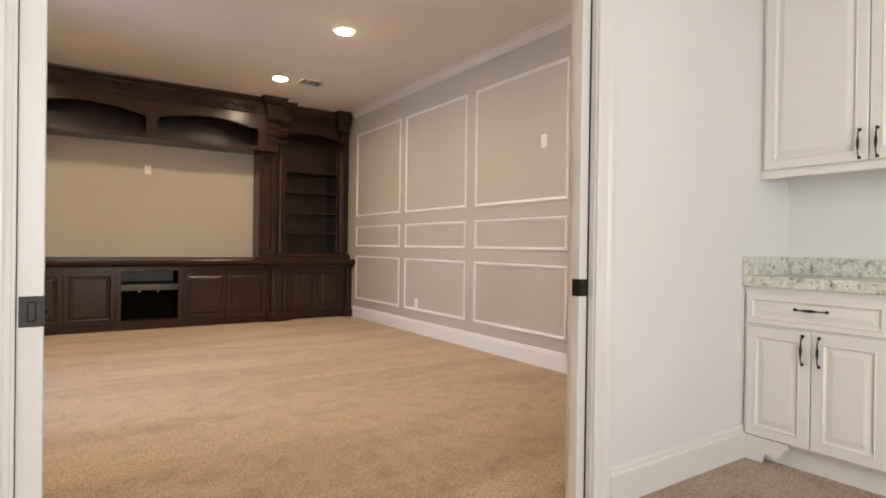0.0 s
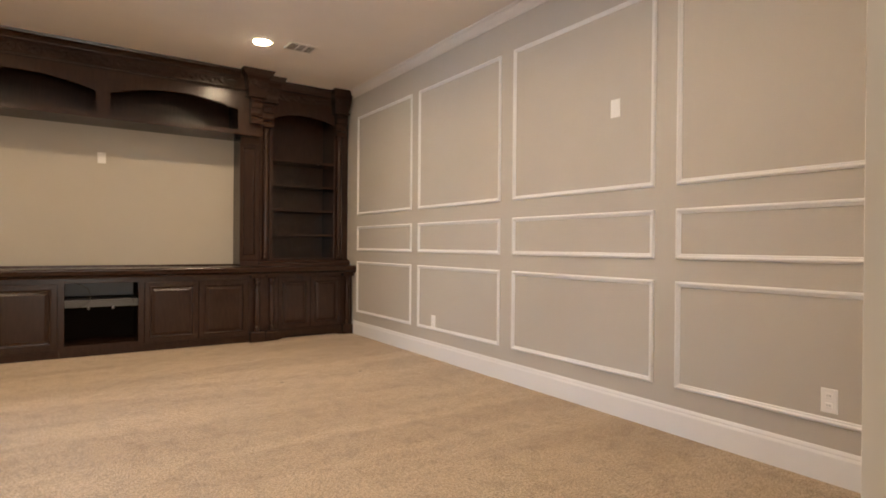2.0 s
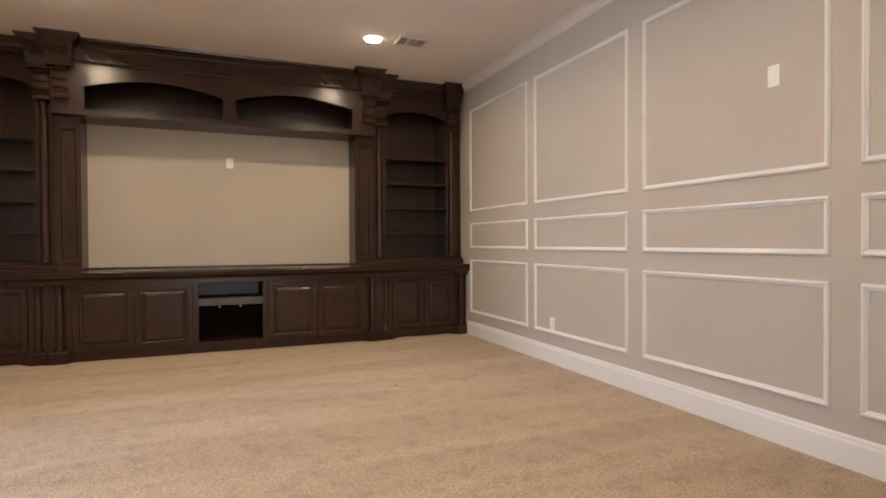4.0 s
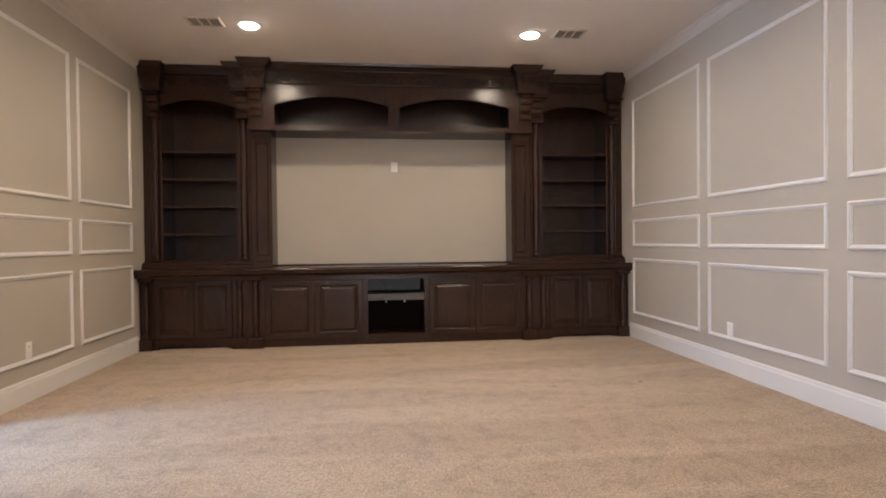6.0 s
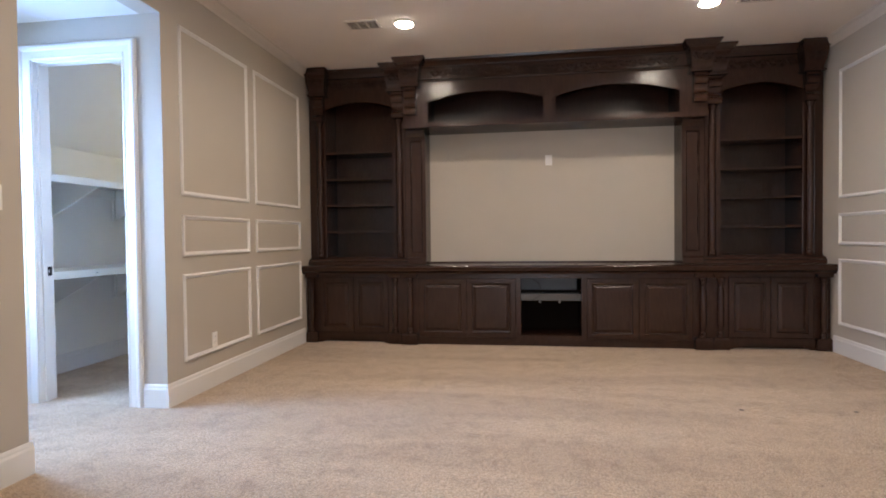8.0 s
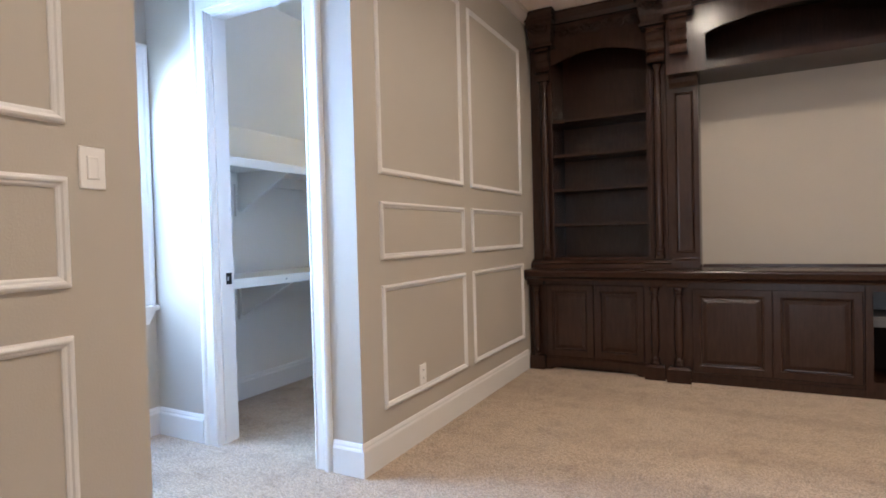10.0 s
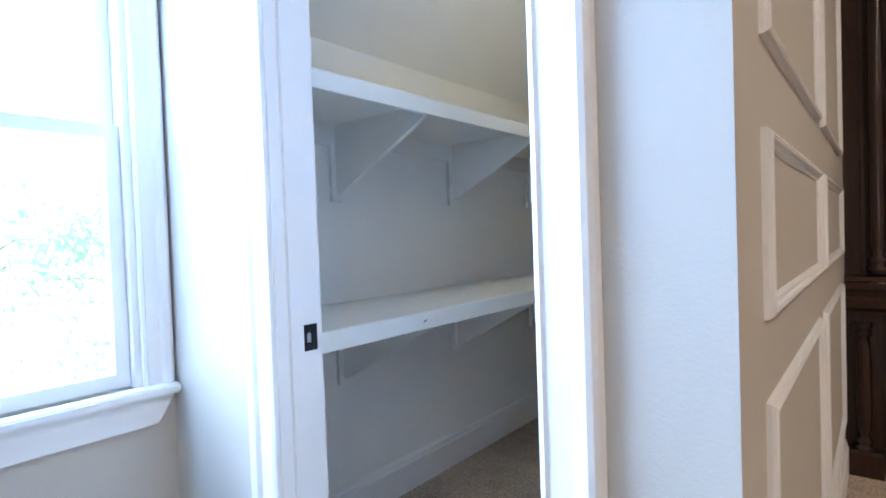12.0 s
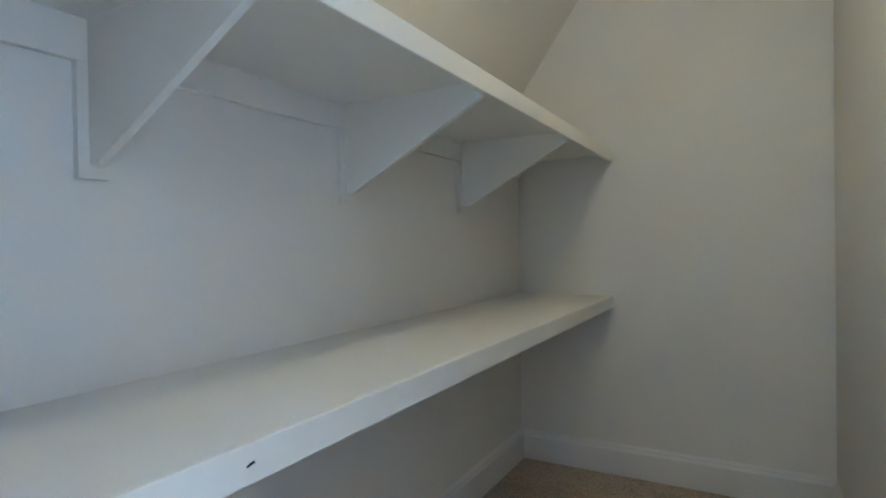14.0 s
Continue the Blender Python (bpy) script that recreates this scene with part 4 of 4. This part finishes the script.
# bookcase towers
def tower(sgn):
    a, b = sorted((XC + sgn * 1.585, XC + sgn * 2.752))
    o0, o1 = sorted((XC + sgn * 1.765, XC + sgn * 2.555))
    root = thing("bookcase", ((a + b) / 2, 8.0, 0.871), "tall dark wood bookcase tower with arched top, four empty shelves", "bookcase", "media bookcases")
    part("side_panel", solid(a, o0, YTOW + 0.02, 8.34, 0.872, CEIL - 0.002), M_WOOD, root)
    part("side_panel", solid(o1, b, YTOW + 0.02, 8.34, 0.872, CEIL - 0.002), M_WOOD, root)
    part("back_panel", solid(o0, o1, 8.30, 8.34, 0.872, CEIL - 0.002), M_WOOD, root)
    bm = bmesh.new()
    arch_board(bm, o0, o1, 2.66, 2.745, CEIL - 0.002, YTOW + 0.02, YTOW + 0.045)
    part("arched_rail", bm, M_WOOD, root)
    bm = bmesh.new()
    prism(bm, ((YTOW + 0.02, 0.872), (YTOW - 0.07, 0.872), (YTOW - 0.07, 0.905), (YTOW - 0.055, 0.915), (YTOW - 0.045, 0.935), (YTOW + 0.0, 0.945), (YTOW + 0.0, 0.952), (YTOW + 0.02, 0.952)), lambda u, v, w: (w, u, v), a, b)
    part("base_moulding", bm, M_WOOD, root)
    part("bottom_board", solid(o0, o1, YTOW + 0.0205, 8.2999, 0.94, 0.958), M_WOOD, root)
    for z in (1.263, 1.570, 1.872, 2.178):
        part("shelf", soft_box(o0 + 0.001, o1 - 0.001, YTOW + 0.025, 8.299, z - 0.026, z, 0.002), M_WOOD, root)
    bm = bmesh.new()
    prism(bm, ((YTOW + 0.0199, CEIL - 0.10), (YTOW + 0.0, CEIL - 0.095), (YTOW - 0.01, CEIL - 0.06), (YTOW - 0.045, CEIL - 0.025), (YTOW - 0.05, CEIL - 0.002), (YTOW + 0.0199, CEIL - 0.002)), lambda u, v, w: (w, u, v), a, b)
    part("cornice", bm, M_WOOD, root)
    step = (o1 - o0 - 0.12) / 7
    for k in range(7):
        bm = bmesh.new()
        vine(bm, o0 + 0.06 + k * step, o0 + 0.06 + (k + 1) * step, 2.935, YTOW + 0.016, 0.11, 1, k % 2)
        part("carved_scroll", bm, M_WOOD, root, "carved vine scroll on the frieze", True)
    for cx, hw, fr, wide in ((XC + sgn * 1.675, 0.19, 7.70, 1.0), (XC + sgn * 2.618, 0.134, 7.735, 1.28)):
        corbel(root, cx, YTOW + 0.02, fr, hw, 2.52, wide)
        bm = bmesh.new()
        r = 0.036
        z0, z1 = 0.952, 2.52
        prof = ((r * 1.2, z0), (r * 1.2, z0 + 0.03), (r * 0.8, z0 + 0.04), (r * 1.15, z0 + 0.06), (r * 1.15, z0 + 0.075), (r * 0.7, z0 + 0.09), (r * 0.95, z0 + 0.13), (r, z0 + 0.2), (r * 0.92, z1 - 0.22),
                (r * 0.75, z1 - 0.16), (r * 1.0, z1 - 0.15), (r * 0.7, z1 - 0.135), (r * 1.0, z1 - 0.12), (r * 0.7, z1 - 0.105), (r * 0.95, z1 - 0.09), (r * 0.65, z1 - 0.07), (r * 0.8, z1 - 0.045), (r * 1.25, z1 - 0.015), (r * 1.25, z1))
        lathe(bm, cx, YTOW - 0.005, prof, 20)
        part("column", bm, M_WOOD, root, "slim turned column", True)
        for dx in (-0.055, 0.055):
            part("reeded_strip", soft_box(cx + dx - 0.012, cx + dx + 0.012, YTOW + 0.002, YTOW + 0.0199, 0.953, 2.515, 0.005), M_WOOD, root)
    return root


tower(-1)
tower(1)


# pilasters beside the television place
def pilaster(sgn):
    a, b = sorted((XC + sgn * 1.375, XC + sgn * 1.5849))
    root = thing("pilaster", ((a + b) / 2, 8.0, 0.871), "flat dark wood pilaster with a sunk panel", "pilaster", "media pilasters")
    part("body", solid(a, b, YTOW + 0.01, YTV - 0.0005, 0.872, 2.380), M_WOOD, root)
    bm = bmesh.new()
    rings(bm, (a, YTOW + 0.01, 0.96), (1, 0, 0), (0, 0, 1), (0, -1, 0), b - a, 1.345, ((0.0, 0.0), (0.0, 0.014), (0.035, 0.014), (0.041, 0.019), (0.048, 0.012), (0.052, 0.003), (0.062, 0.002)))
    part("panel", bm, M_WOOD, root)
    bm = bmesh.new()
    loft(bm, (a + b) / 2, YTOW + 0.0099, ((0.872, (b - a) / 2 - 0.001, YTOW - 0.028), (0.93, (b - a) / 2 - 0.001, YTOW - 0.024), (0.945, (b - a) / 2 - 0.003, YTOW - 0.010), (0.958, (b - a) / 2 - 0.003, YTOW - 0.006)))
    part("foot", bm, M_WOOD, root)
    bm = bmesh.new()
    loft(bm, (a + b) / 2, YTOW + 0.0099, ((2.307, 0.1, YTOW - 0.006), (2.320, 0.102, YTOW - 0.012), (2.345, 0.1045, YTOW - 0.030), (2.379, 0.1045, YTOW - 0.045)))
    part("capital", bm, M_WOOD, root)
    return root


pilaster(-1)
pilaster(1)

# bridge over the television place
br = thing("bridge_cabinet", (XC, 7.9, 2.381), "dark wood bridge cabinet with two arched openings and a carved frieze", "cabinet")
YB0 = 7.725
a, b = XC - 1.5848, XC + 1.5848
part("bottom_board", solid(a, b, YB0 + 0.0205, YTV - 0.001, 2.381, 2.402), M_WOOD, br)
part("lower_rail", solid(a, b, YB0, YB0 + 0.02, 2.381, 2.435), M_WOOD, br)
part("top_board", solid(a, b, YB0 + 0.0205, YTV - 0.001, 2.875, 2.895), M_WOOD, br)
part("back_panel", solid(a, b, YTV - 0.02, YTV - 0.002, 2.403, 2.874), M_WOOD, br)
part("inner_floor", solid(a + 0.21, b - 0.21, YB0 + 0.021, YTV - 0.021, 2.420, 2.433), M_WOOD, br)
part("stile", solid(XC - 0.065, XC + 0.065, YB0, YB0 + 0.02, 2.4351, 2.895), M_WOOD, br)
part("divider", solid(XC - 0.012, XC + 0.012, YB0 + 0.021, YTV - 0.021, 2.434, 2.874), M_WOOD, br)
for sg in (-1, 1):
    p0, p1 = sorted((XC + sg * 1.3101, XC + sg * 1.5848))
    part("stile", solid(p0, p1, YB0, YB0 + 0.02, 2.4351, 2.895), M_WOOD, br)
    p0, p1 = sorted((XC + sg * 1.3102, XC + sg * 1.33))
    part("side_panel", solid(p0, p1, YB0 + 0.021, YTV - 0.021, 2.434, 2.874), M_WOOD, br)
    p0, p1 = sorted((XC + sg * 1.57, XC + sg * 1.5848))
    part("end_panel", solid(p0, p1, YB0 + 0.0205, YTV - 0.001, 2.8955, CEIL - 0.002), M_WOOD, br)
    q0, q1 = sorted((XC + sg * 0.0651, XC + sg * 1.31))
    bm = bmesh.new()
    arch_board(bm, q0, q1, 2.655, 2.755, 2.895, YB0, YB0 + 0.02)
    part("arched_rail", bm, M_WOOD, br)
part("frieze", solid(a, b, YB0 + 0.004, YB0 + 0.02, 2.8951, CEIL - 0.002), M_WOOD, br)
bm = bmesh.new()
prism(bm, ((YB0 + 0.003, 2.872), (YB0 - 0.016, 2.876), (YB0 - 0.020, 2.888), (YB0 - 0.010, 2.898), (YB0 + 0.003, 2.902)), lambda u, v, w: (w, u, v), a + 0.2, b - 0.2)
part("frieze_bead", bm, M_WOOD, br)
bm = bmesh.new()
prism(bm, ((YB0 + 0.003, CEIL - 0.085), (YB0 - 0.014, CEIL - 0.082), (YB0 - 0.018, CEIL - 0.070), (YB0 - 0.012, CEIL - 0.062), (YB0 - 0.030, CEIL - 0.045), (YB0 - 0.060, CEIL - 0.025), (YB0 - 0.066, CEIL - 0.002), (YB0 + 0.003, CEIL - 0.002)), lambda u, v, w: (w, u, v), a + 0.12, b - 0.12)
part("cornice", bm, M_WOOD, br)
cell = (b - a - 0.60) / 26
for k in range(26):
    bm = bmesh.new()
    vine(bm, a + 0.30 + k * cell, a + 0.30 + (k + 1) * cell, 2.962, YB0 + 0.003, 0.112, 1, k % 2)
    part("carved_scroll", bm, M_WOOD, br, "carved vine scroll on the frieze", True)
for sg in (-1, 1):
    corbel(br, XC + sg * 1.492, YB0 + 0.004, 7.535, 0.178, 2.515)

# ---- bar corner in the hall ----
BX = 3.468


def white_door(name, parent, y0, y1, z0, z1, x, rail=0.055):
    bm = bmesh.new()
    rings(bm, (x, y0, z0), (0, 1, 0), (0, 0, 1), (-1, 0, 0), y1 - y0, z1 - z0,
          ((0.0, -0.002), (0.0, 0.016), (0.004, 0.020), (rail - 0.010, 0.020), (rail - 0.004, 0.023), (rail, 0.019), (rail + 0.003, 0.010), (rail + 0.010, 0.009), (rail + 0.034, 0.017), (rail + 0.038, 0.018)))
    return part(name, bm, M_CABW, parent)


def pull(parent, p, along, L=0.125):
    """A bronze bail pull standing off a cabinet front that faces -x."""
    p, d = Vector(p), Vector(along)
    bm = bmesh.new()
    out = Vector((-1, 0, 0))
    pts, rad = [], []
    for i in range(17):
        t = i / 16
        k = math.sin(math.pi * t)
        pts.append(p + d * (t - 0.5) * L + out * (0.022 * min(1, k * 2.4)))
        rad.append(0.0032 + 0.0042 * max(0, math.sin(math.pi * (t - 0.25) * 2) if 0.25 < t < 0.75 else 0))
    tube(bm, pts, rad, 8)
    h = part("handle", bm, M_BLACK, parent, "dark bronze bail pull", True)
    for s in (-0.5, 0.5):
        bm = bmesh.new()
        q = p + d * s * L
        tube(bm, (q + out * -0.001, q + out * 0.006, q + out * 0.010), [0.008, 0.008, 0.004], 10)
        part("foot", bm, M_BLACK, h, "", True)


def bar_unit(y1, y0):
    root = thing("bar_cabinet", (BX + 0.22, (y0 + y1) / 2, 0), "white base cabinet with one drawer over two raised-panel doors", "cabinet", "bar base cabinets")
    part("body", solid(BX, XH - 0.002, y0, y1, 0.118, 0.899), M_CABW, root)
    part("toe_kick", solid(BX + 0.06, BX + 0.08, y0, y1, 0.0, 0.117), M_CABW, root)
    m = (y0 + y1) / 2
    dr = white_door("drawer_front", root, y0 + 0.016, y1 - 0.016, 0.709, 0.866, BX, 0.034)
    pull(dr, (BX - 0.020, m + 0.002, 0.800), (0, 1, 0), 0.138)
    for q0, q1, hy in ((m + 0.002, y1 - 0.016, m + 0.036), (y0 + 0.016, m - 0.002, m - 0.036)):
        d = white_door("door", root, q0, q1, 0.132, 0.694, BX)
        pull(d, (BX - 0.020, hy, 0.606), (0, 0, 1), 0.136)
    for q, s in (((y1 - 0.002, -1),) if y1 > 1.4 else ()):
        bm = bmesh.new()
        pts = [(0.0, 0.126), (0.0, 0.0), (0.100, 0.0), (0.104, 0.026), (0.114, 0.044), (0.130, 0.050), (0.142, 0.042), (0.150, 0.034), (0.166, 0.038), (0.182, 0.052), (0.198, 0.078), (0.212, 0.098), (0.222, 0.104), (0.224, 0.126)]
        prism(bm, pts, lambda u, v, w: (w, q + s * u, v), BX - 0.012, BX + 0.008)
        part("bracket_foot", bm, M_CABW, root, "scroll-cut white bracket foot")
    return root


bar_unit(1.469, 0.823)
bar_unit(0.821, 0.175)
bar_unit(0.173, -0.473)
gt = thing("granite_worktop", (3.66, 0.5, 0.90), "polished pale green granite worktop with dark flecks and upstands", "worktop")
part("top", soft_box(BX - 0.034, XH - 0.002, -0.48, 1.468, 0.9005, 0.9535, 0.006), M_GRANITE, gt)
part("side_upstand", soft_box(BX - 0.030, XH - 0.0225, 1.446, 1.468, 0.954, 1.052, 0.002), M_GRANITE, gt)
part("back_upstand", soft_box(XH - 0.022, XH - 0.002, -0.48, 1.445, 0.954, 1.052, 0.002), M_GRANITE, gt)


def upper_unit(y1, y0):
    root = thing("wall_cabinet", (3.75, (y0 + y1) / 2, 1.47), "white wall cabinet with two raised-panel doors", "cabinet", "bar wall cabinets")
    X = 3.612
    part("body", solid(X, XH - 0.002, y0, y1, 1.505, 2.60), M_CABW, root)
    part("light_rail", soft_box(X - 0.012, X + 0.02, y0, y1, 1.470, 1.506, 0.004), M_CABW, root)
    part("top_moulding", soft_box(X - 0.05, XH - 0.002, y0, y1, 2.601, 2.68, 0.01), M_CABW, root)
    m = (y0 + y1) / 2
    for q0, q1, hy in ((m + 0.002, y1 - 0.022, m + 0.035), (y0 + 0.01, m - 0.002, m - 0.035)):
        d = white_door("door", root, q0, q1, 1.516, 2.58, X)
        pull(d, (X - 0.020, hy, 1.596), (0, 0, 1), 0.132)


upper_unit(1.469, 0.487)
upper_unit(0.485, -0.497)

# small dark round discs on the carpet
for x, y in ((2.499, 5.656), (3.215, 5.692)):
    bm = bmesh.new()
    lathe(bm, x, y, ((0.016, 0.0005), (0.014, 0.003), (0.008, 0.005)), 12)
    tagged(obj("carpet_disc", bm, M_VENTBACK), "small dark round disc on the beige carpet", "floor plug", "carpet plugs")
